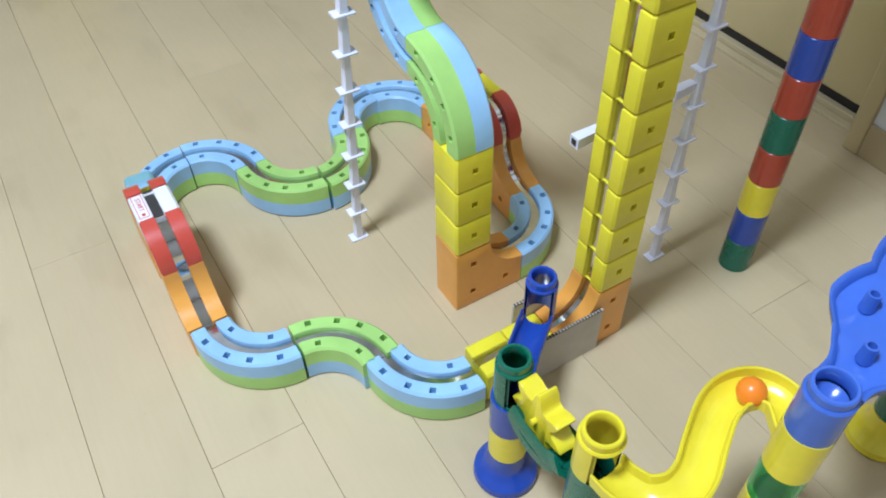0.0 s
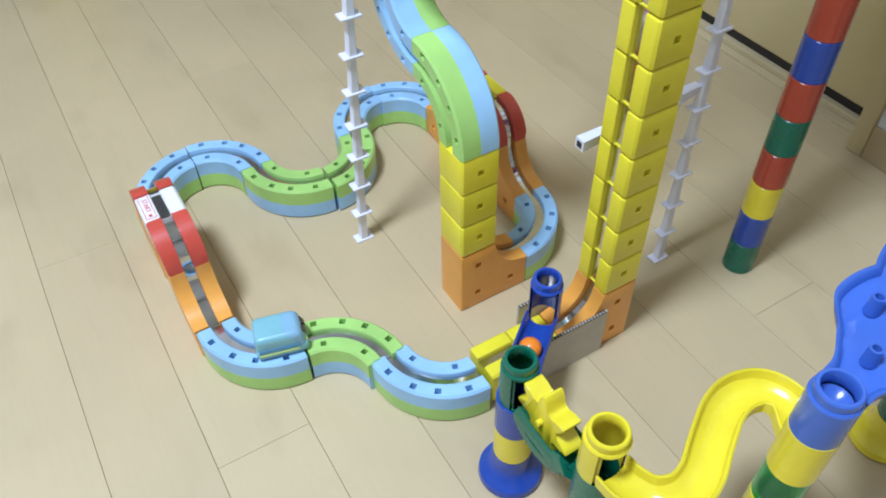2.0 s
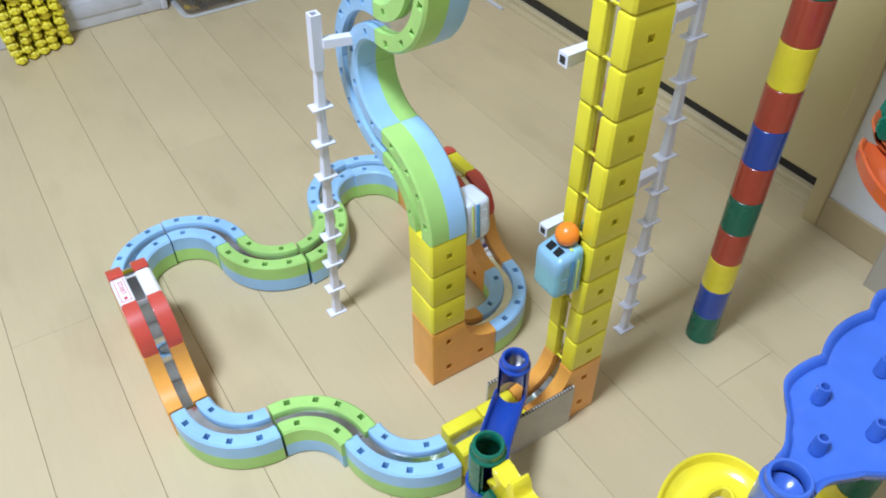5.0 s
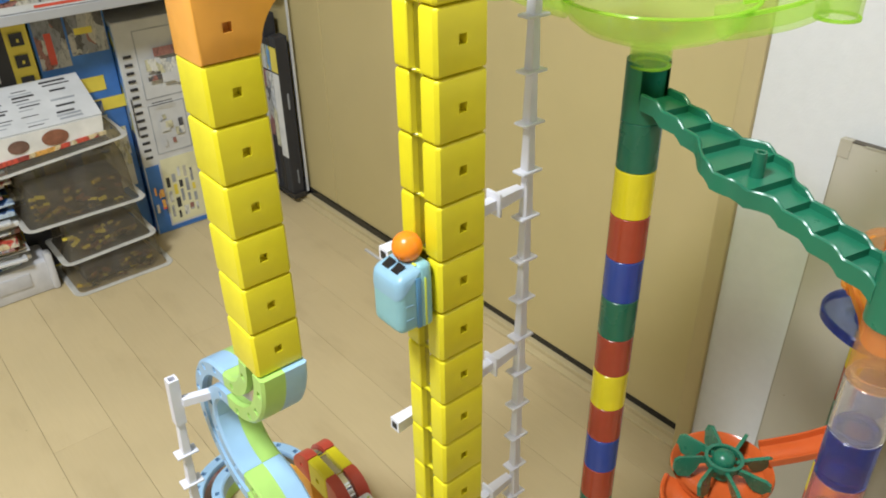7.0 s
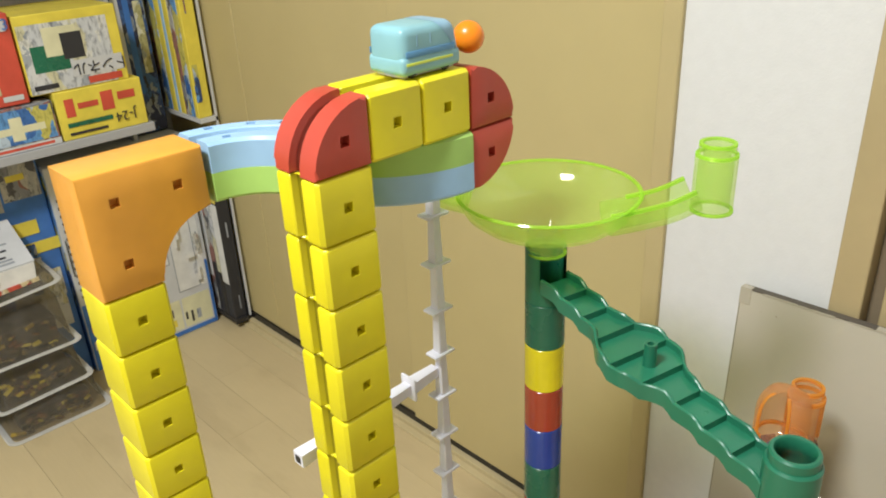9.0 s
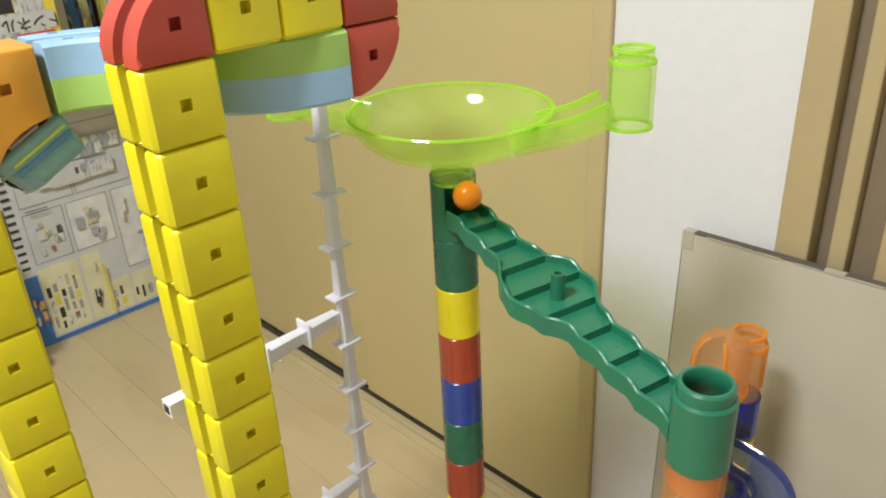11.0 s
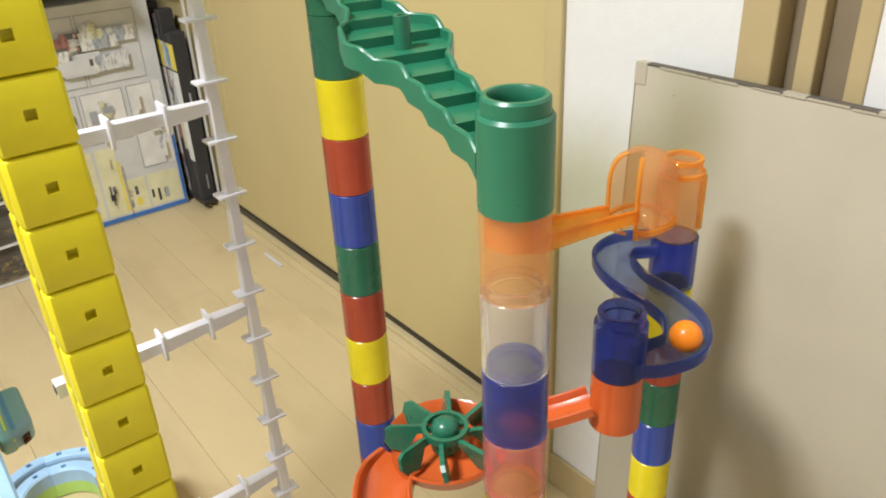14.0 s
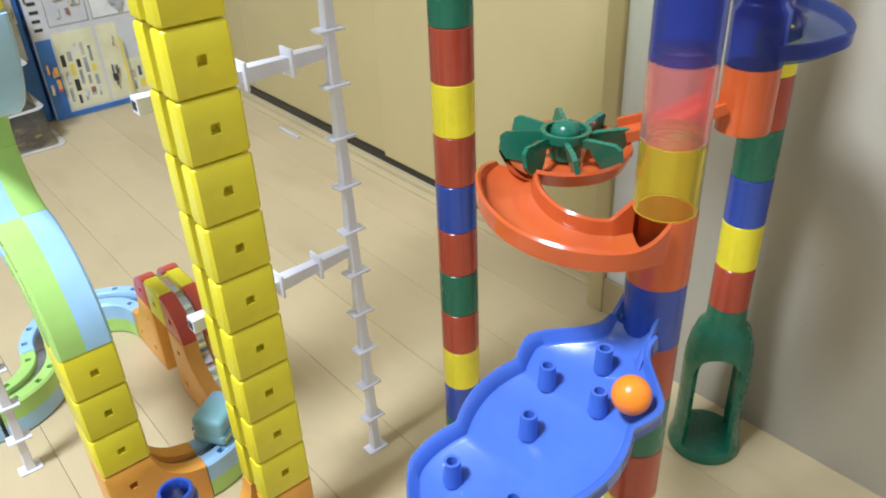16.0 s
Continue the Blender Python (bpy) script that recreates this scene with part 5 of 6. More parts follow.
def scribble(x0, x1, z0, z1, n, mats):
    """A busy little picture: overlapping patches in print colours, each a hair in front of the last."""
    out = []
    for k in range(n):
        w, h = rng.uniform(0.1, 0.35) * (x1 - x0), rng.uniform(0.08, 0.3) * (z1 - z0)
        x, z = rng.uniform(x0, x1 - w), rng.uniform(z0, z1 - h)
        out.append((x, x + w, z, z + h, rng.choice(mats)))
    return out


def busy(t, dp, items):
    for k, (x0, x1, z0, z1, mat) in enumerate(items):
        part("print", boxed(x0, x1, -dp - 0.02 - 0.004 * k, -dp - 0.016 - 0.004 * k, z0, z1), mat, t, smooth=0)


# tall carton on the floor beside the doors
t, w, dp = carton(4.5, 11.55, 29.75, 32.8, 0, 11.2, BOX_WHITE, "tall white and blue printed toy carton standing on the floor")
front_print(t, dp, [(-w + 0.05, w - 0.05, 0.05, 0.3, BOX_BLUE), (-w + 0.05, -w + 0.75, 0.3, 3.9, BOX_BLUE), (w - 0.2, w - 0.05, 0.3, 4.0, BOX_BLUE), (-w + 0.85, -w + 2.7, 0.42, 4.1, BOX_CREAM), (-w + 2.85, -w + 3.8, 0.42, 4.1, BOX_CREAM), (-w + 3.95, -w + 5.0, 0.42, 2.2, BOX_CREAM), (-w + 5.12, w - 0.28, 0.42, 2.2, BOX_CREAM), (-w + 0.85, -w + 2.7, 4.4, 7.0, BOX_WHITE), (-w + 2.85, -w + 4.9, 4.4, 7.0, SHEET), (-w + 5.1, w - 0.25, 2.6, 7.0, SHEET), (-w + 0.85, w - 0.3, 7.3, 10.7, BOX_WHITE)])
busy(t, dp, lines(-w + 0.2, -w + 0.6, 4.2, 9.8, 14, INK, 0.9) + lines(-w + 0.1, -w + 0.15, 4.2, 9.8, 1, INK, 1) + scribble(-w + 1.0, -w + 2.5, 4.6, 6.8, 8, [PRINT_PALE, PRINT_GREY, BOX_WHITE]) + scribble(-w + 3.0, -w + 4.8, 4.6, 6.8, 8, [PRINT_PALE, BOX_GREY, BOX_WHITE]) + scribble(-w + 3.0, -w + 3.7, 0.7, 3.8, 5, [INK, PRINT_GREY, BOX_CREAM]) + scribble(-w + 1.0, w - 0.5, 7.5, 10.4, 16, [PRINT_PALE, BOX_WHITE, PRINT_GREY, PRINT_PALE]) + scribble(-w + 5.2, w - 0.4, 2.8, 6.8, 8, [PRINT_PALE, PRINT_GREY, SHEET]) + lines(-w + 1.0, -w + 2.2, 7.0, 7.25, 2, INK) + [(-w + 3.72, -w + 3.84, 0.6, 3.4, BOX_YELLOW)] + scribble(-w + 0.1, -w + 0.7, 0.5, 3.0, 5, [PRINT_WARM, ORANGE]))
drawn = []
for x0, x1, z0, z1 in ((0.95, 2.6, 0.6, 3.9), (4.05, 4.9, 0.6, 2.1), (5.2, 6.2, 0.6, 2.1)):
    for c in range(int((x1 - x0) / 0.33)):
        x = -w + x0 + 0.33 * c
        z = z0 + rng.uniform(0.0, 0.3)
        while z < z1 - 0.7:
            h = rng.uniform(0.35, 0.75)
            drawn.append((x, x + rng.uniform(0.12, 0.26), z, z + h, rng.choice([INK, PRINT_GREY, PRINT_PALE, BOX_GREY, BOX_YELLOW, PRINT_GREY])))
            z += h + rng.uniform(0.08, 0.3)
for x0, x1, z0, z1, mat in drawn:
    part("print", boxed(x0, x1, -dp - 0.022, -dp - 0.016, z0, z1), mat, t, smooth=0)
for x0, x1, z0, z1 in ((0.85, 2.7, 4.4, 7.0), (2.85, 4.9, 4.4, 7.0), (5.1, 6.4, 2.6, 7.0), (0.85, 3.4, 7.3, 10.7), (3.5, 6.3, 7.3, 10.7)):
    bm = bmesh.new()
    for a0, a1, c0, c1 in ((x0, x1, z0, z0 + 0.05), (x0, x1, z1 - 0.05, z1), (x0, x0 + 0.05, z0 + 0.05, z1 - 0.05), (x1 - 0.05, x1, z0 + 0.05, z1 - 0.05)):
        box(bm, a0 - w, a1 - w, -dp - 0.021, -dp - 0.016, c0, c1)
    part("print_frame", bm, BOX_GREY, t, "thin grey printed frame", 0)
side_print(t, w, [(-dp + 0.05, dp - 0.05, 0.1, 3.5, BOX_BLUE), (-dp + 0.05, dp - 0.05, 3.5, 11.0, PRINT_BLUE)])

# cartons standing behind the trays, under the shelf
t, w, dp = carton(-7.0, -2.1, 30.2, 32.5, 0, 12.3, PRINT_GREY, "dark printed toy carton under the shelf")
busy(t, dp, scribble(-w, w, 1, 12, 12, PRINTS))
t, w, dp = carton(-1.7, 1.05, 30.0, 32.5, 0, 12.2, BOX_YELLOW, "black and yellow toy carton with bold lettering blocks")
busy(t, dp, [(-w + 0.05, -w + 1.75, 0.2, 12.1, INK)] + [(-w + 0.35 + 0.1 * (k % 2), -w + 1.3 - 0.15 * (k % 3), 4.3 + 1.3 * k, 5.2 + 1.3 * k, BOX_WHITE) for k in range(6)] + [(-w + 0.7, -w + 0.95, 4.5 + 1.3 * k, 4.9 + 1.3 * k, INK) for k in range(6)]
     + [(-w + 1.95, w - 0.25, 6.2 + 0.95 * k, 6.75 + 0.95 * k, INK) for k in range(6)] + [(-w + 2.2, w - 0.45, 6.35 + 0.95 * k, 6.5 + 0.95 * k, BOX_YELLOW) for k in range(6)])
t, w, dp = carton(1.15, 4.42, 30.1, 32.5, 0, 12.1, BOX_BLUE, "blue printed toy carton with pictures of toy parts")
busy(t, dp, [(-w + 0.1, -w + 1.4, 9.6, 12.0, PRINT_GREY), (-w + 0.5, -w + 0.8, 9.8, 11.2, BOX_RED), (-w + 1.5, w - 0.1, 10.0, 12.0, PRINT_GREY), (-w + 1.8, -w + 2.6, 10.9, 11.2, BOX_YELLOW), (-w + 0.5, -w + 2.6, 8.2, 8.9, BOX_YELLOW), (-w + 1.4, -w + 3.4, 7.2, 7.8, BOX_YELLOW)] + scribble(-w, w, 1, 8, 10, [PRINT_GREY, PRINT_PALE, BOX_WHITE, PRINT_NIGHT]))

# shelf with cartons
shelf = thing("shelf", (BACK_X, BACK_Y, 0), label="white shelf board full of toy cartons at the back wall", category="shelf")
part("board", boxed(-14.0, 9.3, 27.6, 33.0, 12.35, 12.75, bevel=0.03), SHELF_WHITE, shelf, smooth=0)
part("side_panel", boxed(9.3, 9.5, 30.5, 33.0, 10.7, 44), SHELF_WHITE, shelf, smooth=0)
part("side_panel", boxed(-14.2, -14.0, 27.6, 33.0, 0, 44), SHELF_WHITE, shelf, smooth=0)
part("upper_board", boxed(-14.0, 9.3, 27.6, 33.0, 22.0, 22.4, bevel=0.03), SHELF_WHITE, shelf, smooth=0)
t, w, dp = carton(5.2, 9.1, 27.75, 32, 12.75, 14.9, BOX_YELLOW, "yellow toy carton with red and green lettering bars on the shelf")
busy(t, dp, [(-w + 0.35, -w + 0.75, 1.0, 1.8, BOX_RED), (-w + 0.9, -w + 1.8, 1.3, 1.55, BOX_RED), (-w + 1.95, -w + 2.5, 1.0, 1.85, BOX_RED), (-w + 2.7, -w + 3.5, 1.35, 1.7, BOX_RED), (-w + 0.3, -w + 2.3, 0.55, 0.75, T_GREEN), (-w + 0.3, -w + 2.0, 0.2, 0.32, INK)])
yellow_box = (t, w, dp)
t, w, dp = carton(4.4, 8.7, 27.9, 32, 14.9, 18.2, BOX_YELLOW, "yellow and white toy carton with a picture of a green tunnel")
busy(t, dp, [(-w + 0.05, w - 0.5, 0.05, 2.9, PRINT_PALE), (-w + 0.4, -w + 1.9, 0.9, 2.0, T_GREEN), (-w + 1.0, -w + 2.4, 1.5, 2.7, BOX_CREAM), (-w + 1.7, -w + 2.6, 1.3, 2.4, INK), (-w + 1.9, w - 0.15, 0.5, 1.2, BOX_WHITE), (-w + 2.5, w - 0.3, 0.12, 0.42, BOX_RED), (-w + 0.2, -w + 1.2, 0.2, 0.4, INK)])
tunnel_box = (t, w, dp)
t, w, dp = carton(0.4, 4.3, 27.9, 32, 14.7, 18.4, BOX_RED, "red toy carton with pictures on the shelf")
busy(t, dp, [(-w + 0.1, -w + 2.9, 0.5, 3.3, PRINT_WARM), (-w + 0.5, -w + 2.2, 1.8, 2.6, BOX_YELLOW), (-w + 1.1, -w + 1.6, 2.0, 2.4, INK), (-w + 2.4, w - 0.2, 3.0, 3.5, BOX_WHITE), (-w + 2.9, w - 0.2, 0.2, 0.42, BOX_WHITE), (-w + 1.7, -w + 2.2, 0.8, 1.7, ORANGE)])
red_box = (t, w, dp)
t, w, dp = carton(-2.0, 5.1, 27.75, 32, 12.75, 14.65, PRINT_GREY, "grey printed toy carton with a picture of an aeroplane")
busy(t, dp, [(w - 3.0, w - 0.1, 0.35, 1.8, PRINT_BLUE), (w - 2.6, w - 0.5, 0.8, 1.1, BOX_CREAM), (w - 1.9, w - 1.4, 0.5, 1.5, BOX_CREAM), (-w, w, 0.03, 0.3, BOX_WHITE), (w - 4, w - 0.3, 0.1, 0.22, BOX_RED)] + scribble(-w, w - 3.2, 0.4, 1.8, 14, PRINTS))


def letters(t, words, size, x, z, dp, material, turn=0):
    """Raised print of a few characters on the face of a carton towards the room."""
    cu = bpy.data.curves.new("letters", "FONT")
    cu.body, cu.size, cu.align_x, cu.align_y, cu.extrude = words, size * U, "CENTER", "CENTER", 0.004 * U
    cu.materials.append(material)
    ob = new("letters", cu)
    ob.parent = t
    ob.matrix_basis = at(x, -dp - 0.07, z, 90, turn, 0)


letters(yellow_box[0], "J-24", 0.62, 0.95, 0.6, yellow_box[2], INK, 180)
letters(tunnel_box[0], "トンネル", 0.62, 1.0, 0.85, tunnel_box[2], INK, 180)
letters(red_box[0], "D-13", 0.62, 1.25, 3.25, red_box[2], BOX_BLUE)
for x, lab, mat in ((-5.6, "dark printed toy carton on the shelf", PRINT_GREY), (-9.4, "blue printed toy carton on the shelf", PRINT_BLUE)):
    t, w, dp = carton(x, x + 3.5, 27.9, 32, 12.75, 17.5, mat, lab)
    busy(t, dp, scribble(-w, w, 0.3, 4.5, 12, PRINTS))

# upright packs in the corner beside the doors
t, w, dp = carton(9.6, 11.4, 31.0, 32.6, 11.3, 22, PRINT_NIGHT, "dark blue tall carton in the corner")
busy(t, dp, [(-w + 0.15, -w + 0.5, 1.0, 9.0, BOX_WHITE), (-w + 0.7, -w + 1.0, 2.0, 8.0, BOX_BLUE), (-w + 1.2, w - 0.2, 3.0, 6.5, PRINT_CREAM)])
rack = thing("pack_rack", label="white rack with upright printed packs beside the sliding doors", category="rack")
part("board", boxed(11.3, 12.25, 27.0, 32.9, 12.0, 12.2), BOX_WHITE, rack, smooth=0)
part("base", boxed(11.3, 12.03, 27.0, 32.9, 0.36, 0.6), DARK, rack, smooth=0)
part("front_post", boxed(12.15, 12.25, 27.0, 27.1, 0.6, 22), BOX_WHITE, rack, smooth=0)
for lvl, z0, top in ((0, 0.6, 10.0), (1, 12.2, 8.0)):
    y = 27.2
    k = 0
    while y < 32:
        th = rng.uniform(0.3, 0.7)
        mat = [INK, DARK, INK, PRINT_GREY, DARK, INK, DARK][k % 7] if lvl == 0 else [BOX_YELLOW, PRINT_BLUE, PRINT_GREY, BOX_YELLOW, SKY][k % 5]
        t, w, dp = carton(11.35 - BACK_X, 12.1 - BACK_X, y - BACK_Y, y - BACK_Y + th - 0.04, z0, z0 + top * rng.uniform(0.85, 1.0), mat, "upright printed pack standing in the corner rack", "toy_pack")
        busy(t, dp, scribble(-w, w, 0.3, top * 0.8, 3, PRINTS if lvl else [INK, DARK, BOX_GREY]))
        if lvl == 0:
            side_print(t, w, [(-dp, dp, 2.2 + (k % 3) * 0.5, 6.9, [SHEET, PRINT_PALE, PRINT_GREY][k % 3]), (-dp, dp, 7.0, 8.3, [BOX_YELLOW, PRINT_BLUE, PRINT_PALE][k % 3])])
        y += th
        k += 1

# clear lidded trays, stacked
PARTS_MIX = collage("parts_mix", [(0.30, 0.20, 0.05), (0.10, 0.07, 0.04), (0.40, 0.32, 0.05), (0.06, 0.05, 0.04), (0.22, 0.10, 0.06)], 90)
TRAY_CLEAR = thin_plastic("tray_clear", (0.78, 0.75, 0.68), (0.36, 0.33, 0.27), 0.34)
TRAY_RIM = thin_plastic("tray_rim", (0.9, 0.9, 0.88), (0.85, 0.85, 0.83), 0.75)
PILE = plain("dark_parts_pile", (0.07, 0.055, 0.04), 0.6, 0, 0.6, 60)
BRICKS = [BOX_YELLOW, PARTS_MIX, PILE, plain("brown_bits", (0.20, 0.09, 0.04), 0.4), plain("ochre_bits", (0.38, 0.27, 0.05), 0.4), PARTS_MIX]


def rounded_frames(x0, x1, y0, y1, z, r=0.45, dip=0.0):
    """A level rounded rectangle as frames of (point, outward, up); dip lowers its x0 side."""
    out = []
    for cx, cy, a0 in ((x1 - r, y1 - r, 0), (x0 + r, y1 - r, 90), (x0 + r, y0 + r, 180), (x1 - r, y0 + r, 270)):
        for k in range(7):
            a = radians(a0 + 15 * k)
            p = Vector((cx + r * math.cos(a), cy + r * math.sin(a), 0))
            p.z = z - dip * (x1 - p.x) / (x1 - x0)
            out.append((p, Vector((math.cos(a), math.sin(a), 0)), Vector((0, 0, 1))))
    return out


for z0, z1, x0, x1, y0, dip in ((0.05, 1.72, -1.25, 3.5, 25.6, 0.0), (1.82, 3.62, -1.3, 3.1, 25.85, 0.2), (3.78, 6.5, -2.4, 3.0, 25.85, 0.0), (7.0, 7.5, -2.95, 2.85, 25.8, 0.45)):
    tray = thing("storage_tray", label="clear plastic tray with a pale rim, full of small toy parts", category="tray", group="storage trays")
    part("rim", sweep(bmesh.new(), rounded_frames(x0, x1, y0, 29.3, z0, dip=dip), [(-0.22, -0.02), (0.0, -0.03), (0.05, 0.01), (0.0, 0.05), (-0.22, 0.03)], True), TRAY_RIM, tray, "pale clear rim")
    bm = bmesh.new()
    levels = [[bm.verts.new(p + Vector((0, 0, h))) for p, o, u_ in rounded_frames(x0 + i, x1 - i, y0 + i, 29.3 - i, z0, dip=dip * (1 - h / 3))] for i, h in ((0.2, 0.02), (0.28, 0.25), (0.42, (z1 - z0) * 0.8), (0.6, z1 - z0), (1.2, z1 - z0))]
    for a, b in zip(levels, levels[1:]):
        for i in range(len(a)):
            bm.faces.new((a[i], a[(i + 1) % len(a)], b[(i + 1) % len(a)], b[i]))
    bm.faces.new(levels[-1])
    part("tub", bm, TRAY_CLEAR, tray, "smoky clear plastic walls", smooth=40)
    if z1 - z0 < 1:
        continue
    part("parts_pile", boxed(x0 + 0.7, x1 - 0.7, y0 + 0.75, 28.6, z0 + 0.04, z0 + (z1 - z0) * 0.5, bevel=0.2), PILE, tray, "dark heap of toy parts")
    for i in range(46):
        x, yy, q = rng.uniform(x0 + 0.6, x1 - 0.9), rng.uniform(y0 + 0.45, y0 + 0.75), rng.uniform(0.06, 0.2)
        z = z0 + 0.1 + (z1 - z0) * 0.5 * rng.random() ** 1.3
        bit = boxed(-q * rng.uniform(0.8, 2.4), q, -0.06, 0.06, -q * 0.4, q * 0.4)
        bit.transform(Matrix.Translation((x, yy, z)) @ Matrix.Rotation(rng.uniform(-0.5, 0.5), 4, "Y") @ Matrix.Rotation(rng.uniform(-0.6, 0.6), 4, "Z"))
        part("toy_part", bit, rng.choice(BRICKS), tray, smooth=0)

t = thing("paper_bundle", (-0.3, 26.1, 7.15), label="bundle of printed papers in a clear bag lying on the trays", category="papers")
SLOPE = Matrix.Translation((0, 0.15, 0.95)) @ Matrix.Rotation(radians(25), 4, "X")
bm = boxed(-2.5, 2.35, 0.0, 2.9, 0.0, 0.06)
bm.transform(SLOPE)
part("sheet", bm, BOX_WHITE, t, "white sheet with rows of small black print", 0)
for k in range(13):
    for x0, x1 in ((-2.3, -1.0), (-0.8, 0.4), (0.6, 1.9)):
        if rng.random() < 0.72:
            bm = boxed(x0 + rng.uniform(0, 0.3), x1 - rng.uniform(0, 0.5), 0.2 + 0.2 * k, 0.2 + 0.2 * k + rng.choice([0.05, 0.08, 0.12]), 0.062, 0.066)
            bm.transform(SLOPE)
            part("print", bm, rng.choice([INK, BOX_GREY, INK]), t, smooth=0)
part("front_sheet", prism(bmesh.new(), [(-2.5, -0.1), (2.2, 0.15), (2.3, 0.95), (-2.5, 0.95)], 0.06, 0.14), SHEET, t, "pale printed front of the bundle", 0)
for x, z, rx, rz, mat in ((0.2, 0.5, 0.55, 0.34, "lens_brown"), (-1.3, 0.45, 0.42, 0.28, "lens_dark")):
    bm = lathe(bmesh.new(), [(0.0, -0.02), (1.0, -0.02), (1.0, 0.02), (0.0, 0.02)], 28, closed=False)
    bm.transform(Matrix.Translation((x, 0.04, z)) @ Matrix.Rotation(radians(90), 4, "X") @ Matrix.Diagonal((rx, rz, 1, 1)))
    part("printed_oval", bm, plain(mat, (0.24, 0.10, 0.06) if mat == "lens_brown" else (0.16, 0.09, 0.07), 0.35, 0, 0.5, 30), t, "brown printed oval")
part("colour_strip", prism(bmesh.new(), [(-2.4, -0.22), (2.3, 0.08), (2.3, 0.25), (-2.4, -0.02)], -0.02, 0.05), PRINT_WARM, t, "colourful printed strip", 0)

# drawer with stacked papers
drawer = thing("drawer_unit", (BACK_X, BACK_Y, 0), label="pale grey plastic drawer standing on the floor, papers on it", category="drawer")
part("case", boxed(-9.5, -1.15, 28.1, 32, 0.0, 1.6, bevel=0.12), GREY, drawer)
# Recess drawn as a proud flat panel, its shade put into the grey.
part("front_recess", boxed(-5.8, -2.2, 28.04, 28.1, 0.55, 1.25, bevel=0.02), plain("drawer_shade", (0.52, 0.52, 0.54), 0.5), drawer)
part("corner_post", boxed(-1.4, -1.05, 28.0, 28.5, 0.0, 2.0, bevel=0.12), GREY, drawer)
z = 1.62
k = 0
while z < 7.6:
    h = rng.choice([0.07, 0.1, 0.14, 0.22])
    mat = rng.choice([BOX_WHITE, SHEET, PRINT_PALE, PRINT_GREY, PRINT_WARM, SHEET, PRINT_BLUE, PRINT_PALE, BOX_WHITE])
    sheet = tagged(part("magazine", boxed(-3.6, 3.6, -1.7, 1.7, 0, h, bevel=0.02, seg=1), mat, None, "printed magazine lying in a slightly untidy stack", 0), category="magazine", group="stacked magazines")
    sheet.matrix_basis = at(-5.6 + BACK_X + rng.uniform(-0.5, 0.6), 29.9 + BACK_Y + rng.uniform(-0.35, 0.25), z, rng.uniform(-1, 1) * 0.4, rng.uniform(-1, 1) * 0.3, rng.uniform(-7, 7))
    z += h + 0.03
    k += 1

# yellow track parts in a heap
heap = tagged(new("yellow_parts_stack", bpy.data.meshes.new("yellow_parts_stack")), "stack of small yellow plastic toy track parts on the floor", "toy parts", kind="stuff")
bm = bmesh.new()
for i in range(5):
    for j in range(26):
        x, z = -8.6 + 0.52 * i + rng.uniform(-0.08, 0.08), 0.06 + 0.33 * j
        y = 25.5 + 0.16 * i + rng.uniform(-0.12, 0.12)
        box(bm, x, x + 0.46, y, y + 1.6, z, z + 0.2, bevel=0.06, seg=1)
        box(bm, x + 0.12, x + 0.34, y - 0.14, y + 0.05, z + 0.03, z + 0.3, bevel=0.04, seg=1)
        box(bm, x + 0.03, x + 0.1, y + 0.1, y + 1.4, z + 0.2, z + 0.33)
bmesh.ops.recalc_face_normals(bm, faces=bm.faces)
bm.transform(Matrix.Scale(U, 4))
bm.to_mesh(heap.data)
bm.free()
heap.data.materials.append(YELLOW)

# white stick on the threshold
stick = tagged(part("white_stick", boxed(11.36, 11.48, 18.6, 20.3, 0.0, 0.12, bevel=0.02), GREY, None, "thin white plastic rod lying on the floor along the threshold"), category="rod")


# ---- floor planks, each a board of its own ----
PLANK = 2.2
slab = bpy.data.objects["floor"]
meshes = {}
for k in range(-17, 6):
    x0 = 1.43 + PLANK * k
    y = Y_FRONT - rng.uniform(0, 30)
    if k == -6:
        y = 9.58 - 39.5 * 2
    while y < Y_BACK:
        a, b = max(y, Y_FRONT), min(y + 39.5, Y_BACK)
        if b - a > 0.5 and x0 > X_LEFT - 2:
            key = round(b - a, 1)
            x1 = min(x0 + PLANK, 13.0)
            bm = boxed(x0 + 0.005, x1 - 0.005, a + 0.003, b - 0.003, -0.10, 0.0)
            top = [e for e in bm.edges if all(v.co.z > -0.01 for v in e.verts)]
            bmesh.ops.bevel(bm, geom=top, offset=0.006, segments=1, affect="EDGES")
            part("plank", bm, FLOOR, slab, smooth=0)
        y += 39.5


# ---- what moves ----
def at_times(table, t):
    ts = [r[0] for r in table]
    return [float(np.interp(t, ts, [r[i] for r in table])) for i in range(1, len(table[0]))]


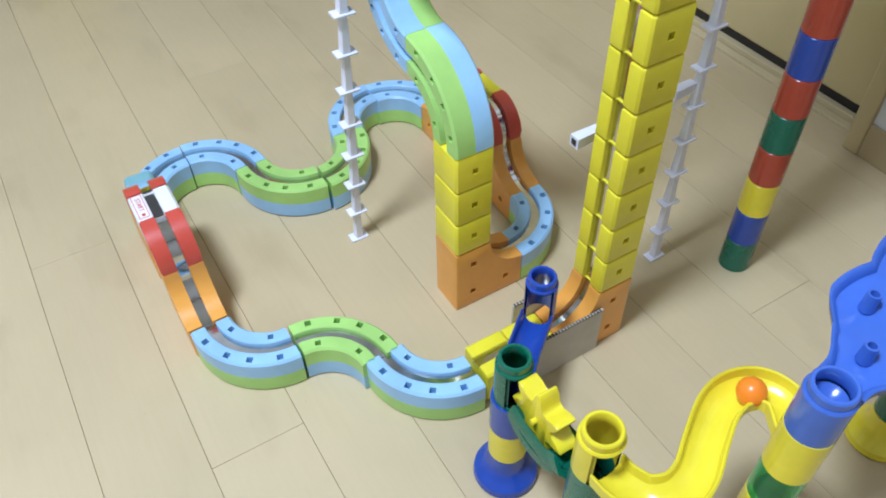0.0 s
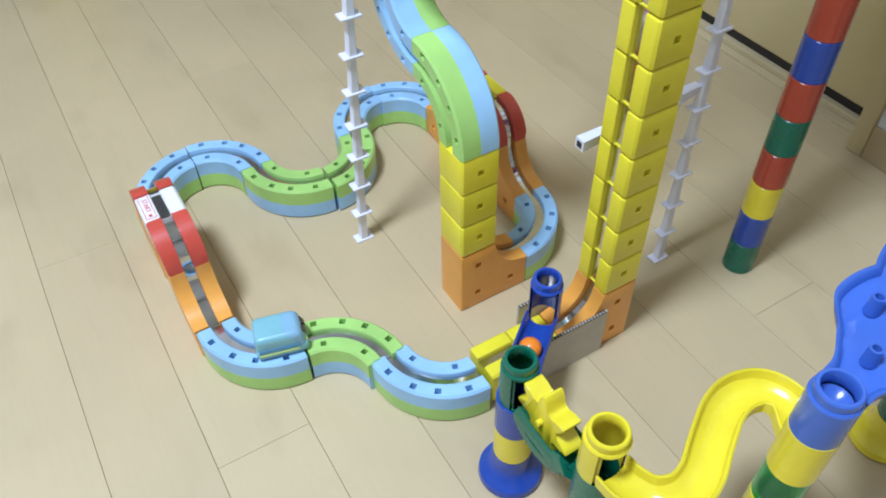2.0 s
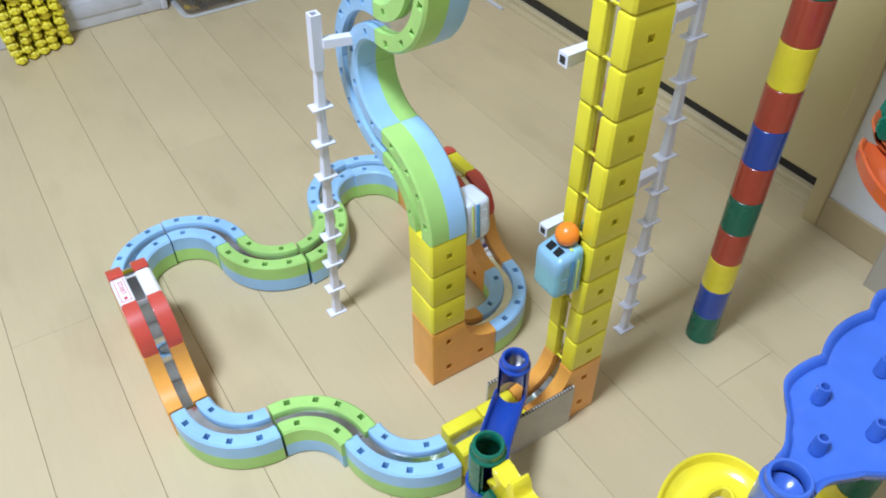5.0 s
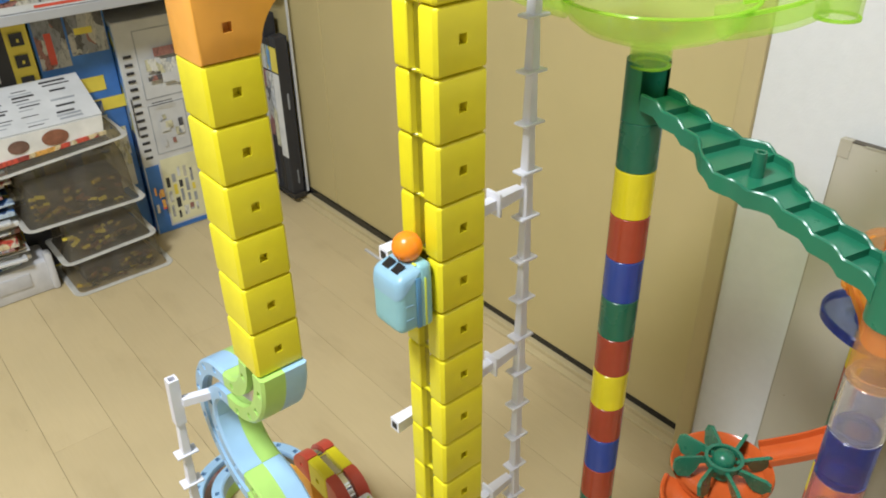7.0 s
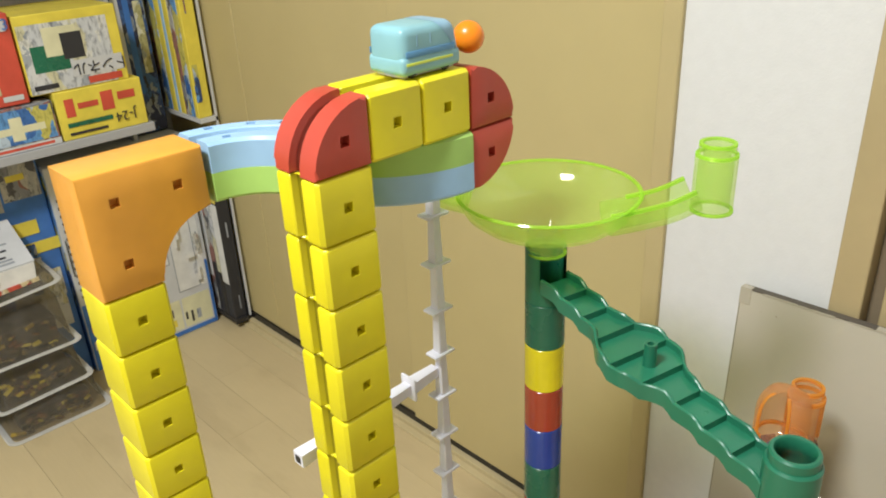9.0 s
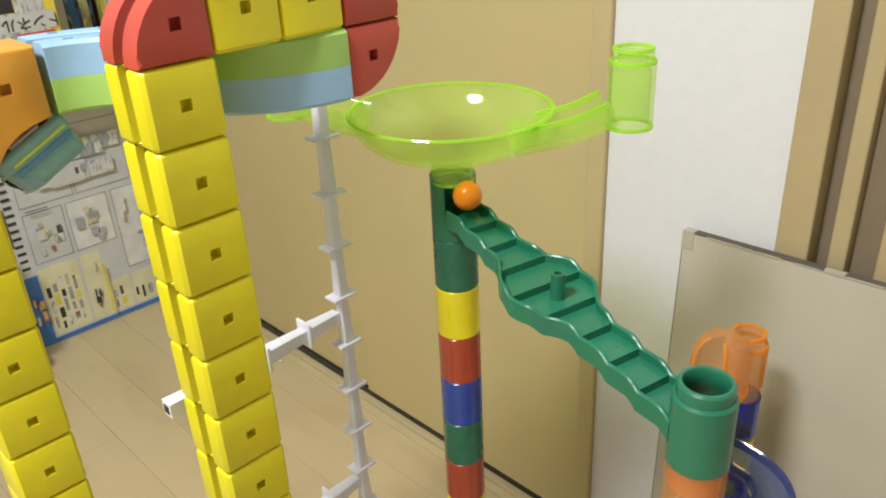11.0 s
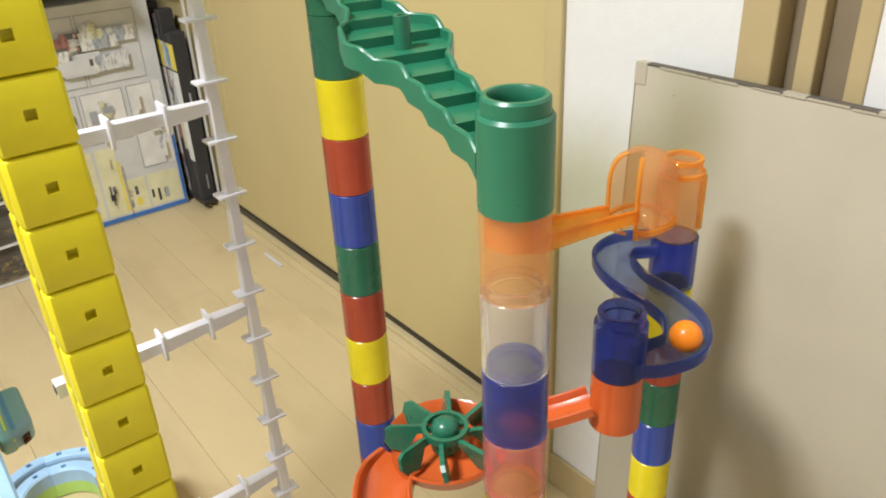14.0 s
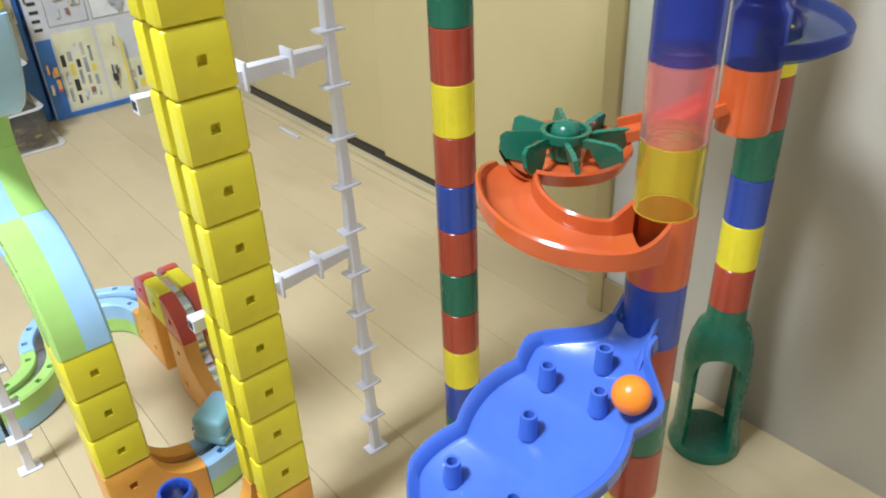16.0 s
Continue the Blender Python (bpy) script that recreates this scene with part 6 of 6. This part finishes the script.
BLUE_S = [(0.0, -2.9), (0.25, -2.0), (0.5, -1.15), (1.0, 1.85), (1.5, 3.9), (2.0, 6.15), (2.5, 8.25), (3.0, 10.15), (3.2, 10.95), (5.5, 20.42), (8.0, 30.43), (11.0, 43.85), (14.5, 59.45), (15.0, 61.6), (16.0, 65.85)]
WHITE_S = [(0.0, 39.0), (5.3, 61.7), (5.5, 62.7), (6.0, 64.7), (6.5, 66.9), (16.0, 105.0)]
BALL_AT = [(0.0, -1.43, -5.03, 4.69), (0.15, -1.95, -4.93, 4.62), (0.3, -2.65, -5.28, 4.54), (0.45, -3.4, -5.6, 4.46), (0.6, -4.0, -5.3, 4.36), (0.75, -4.12, -4.7, 4.2), (0.9, -4.2, -4.45, 3.5), (1.05, -4.2, -4.2, 3.3), (1.3, -4.2, -3.2, 3.15),
           (1.5, -4.1, -2.4, 3.05), (1.7, -3.9, -1.9, 2.5), (2.0, -2.9, -0.95, 2.25), (2.2, -2.2, -0.35, 2.12), (2.35, -1.95, -0.1, 1.3), (3.35, -2.3, 0.0, 1.2)]
BALL_LATE = [(8.8, 1.8, 0.0, 20.4), (9.1, 3.5, -0.2, 20.2), (9.35, 4.6, -0.9, 17.1), (9.6, 5.3, 0.1, 17.1), (9.85, 4.3, 0.4, 17.0), (10.1, 3.8, -0.6, 16.95), (10.3, 4.6, -0.95, 16.85), (10.5, 4.48, -0.41, 16.76), (10.7, 4.58, -0.43, 16.17), (11.0, 4.5, -0.77, 15.94), (11.25, 4.3, -1.78, 15.67), (11.5, 4.07, -3.51, 15.42), (11.8, 3.65, -4.68, 14.92), (11.92, 3.48, -5.68, 14.79), (12.0, 3.4, -5.9, 14.27), (12.2, 3.4, -5.88, 13.67), (12.32, 4.2, -5.53, 13.32), (12.5, 6.1, -4.73, 12.62), (12.72, 7.9, -4.23, 12.02), (12.88, 8.5, -4.23, 11.62), (13.1, 8.6, -4.18, 11.12), (13.3, 8.0, -3.63, 11.07), (13.5, 7.35, -3.76, 11.05), (13.75, 7.5, -4.58, 10.82), (13.9, 7.6, -5.23, 10.67), (14.0, 7.05, -5.68, 10.55), (14.1, 6.7, -5.48, 10.47), (14.22, 6.45, -5.08, 10.07), (14.35, 6.3, -4.98, 9.59), (14.5, 5.3, -4.28, 9.47), (14.75, 3.6, -2.98, 9.12), (15.0, 2.34, -4.25, 8.93), (15.2, 2.3, -5.48, 8.72), (15.35, 3.2, -5.93, 7.77), (15.5, 2.7, -5.88, 7.37), (15.7, 2.15, -6.18, 7.19), (16.0, 2.12, -6.49, 7.14)]


def motions():
    n = 80
    walk(blue_car, [(16.0 * i / n, on_rail(at_times(BLUE_S, 16.0 * i / n)[0])) for i in range(n + 1)])
    walk(white_car, [(16.0 * i / n, on_rail(at_times(WHITE_S, 16.0 * i / n)[0])) for i in range(n + 1)])
    rows = [(t, at(x, y, z)) for t, x, y, z in BALL_AT]
    for i in range(24):
        t = 3.55 + 5.0 * i / 23
        m = on_rail(at_times(BLUE_S, t)[0] + 0.82, 0.26)
        rows.append((t, Matrix.Translation(m.translation)))
    rows += [(t, at(x, y, z)) for t, x, y, z in BALL_LATE]
    walk(ball, rows)


motions()
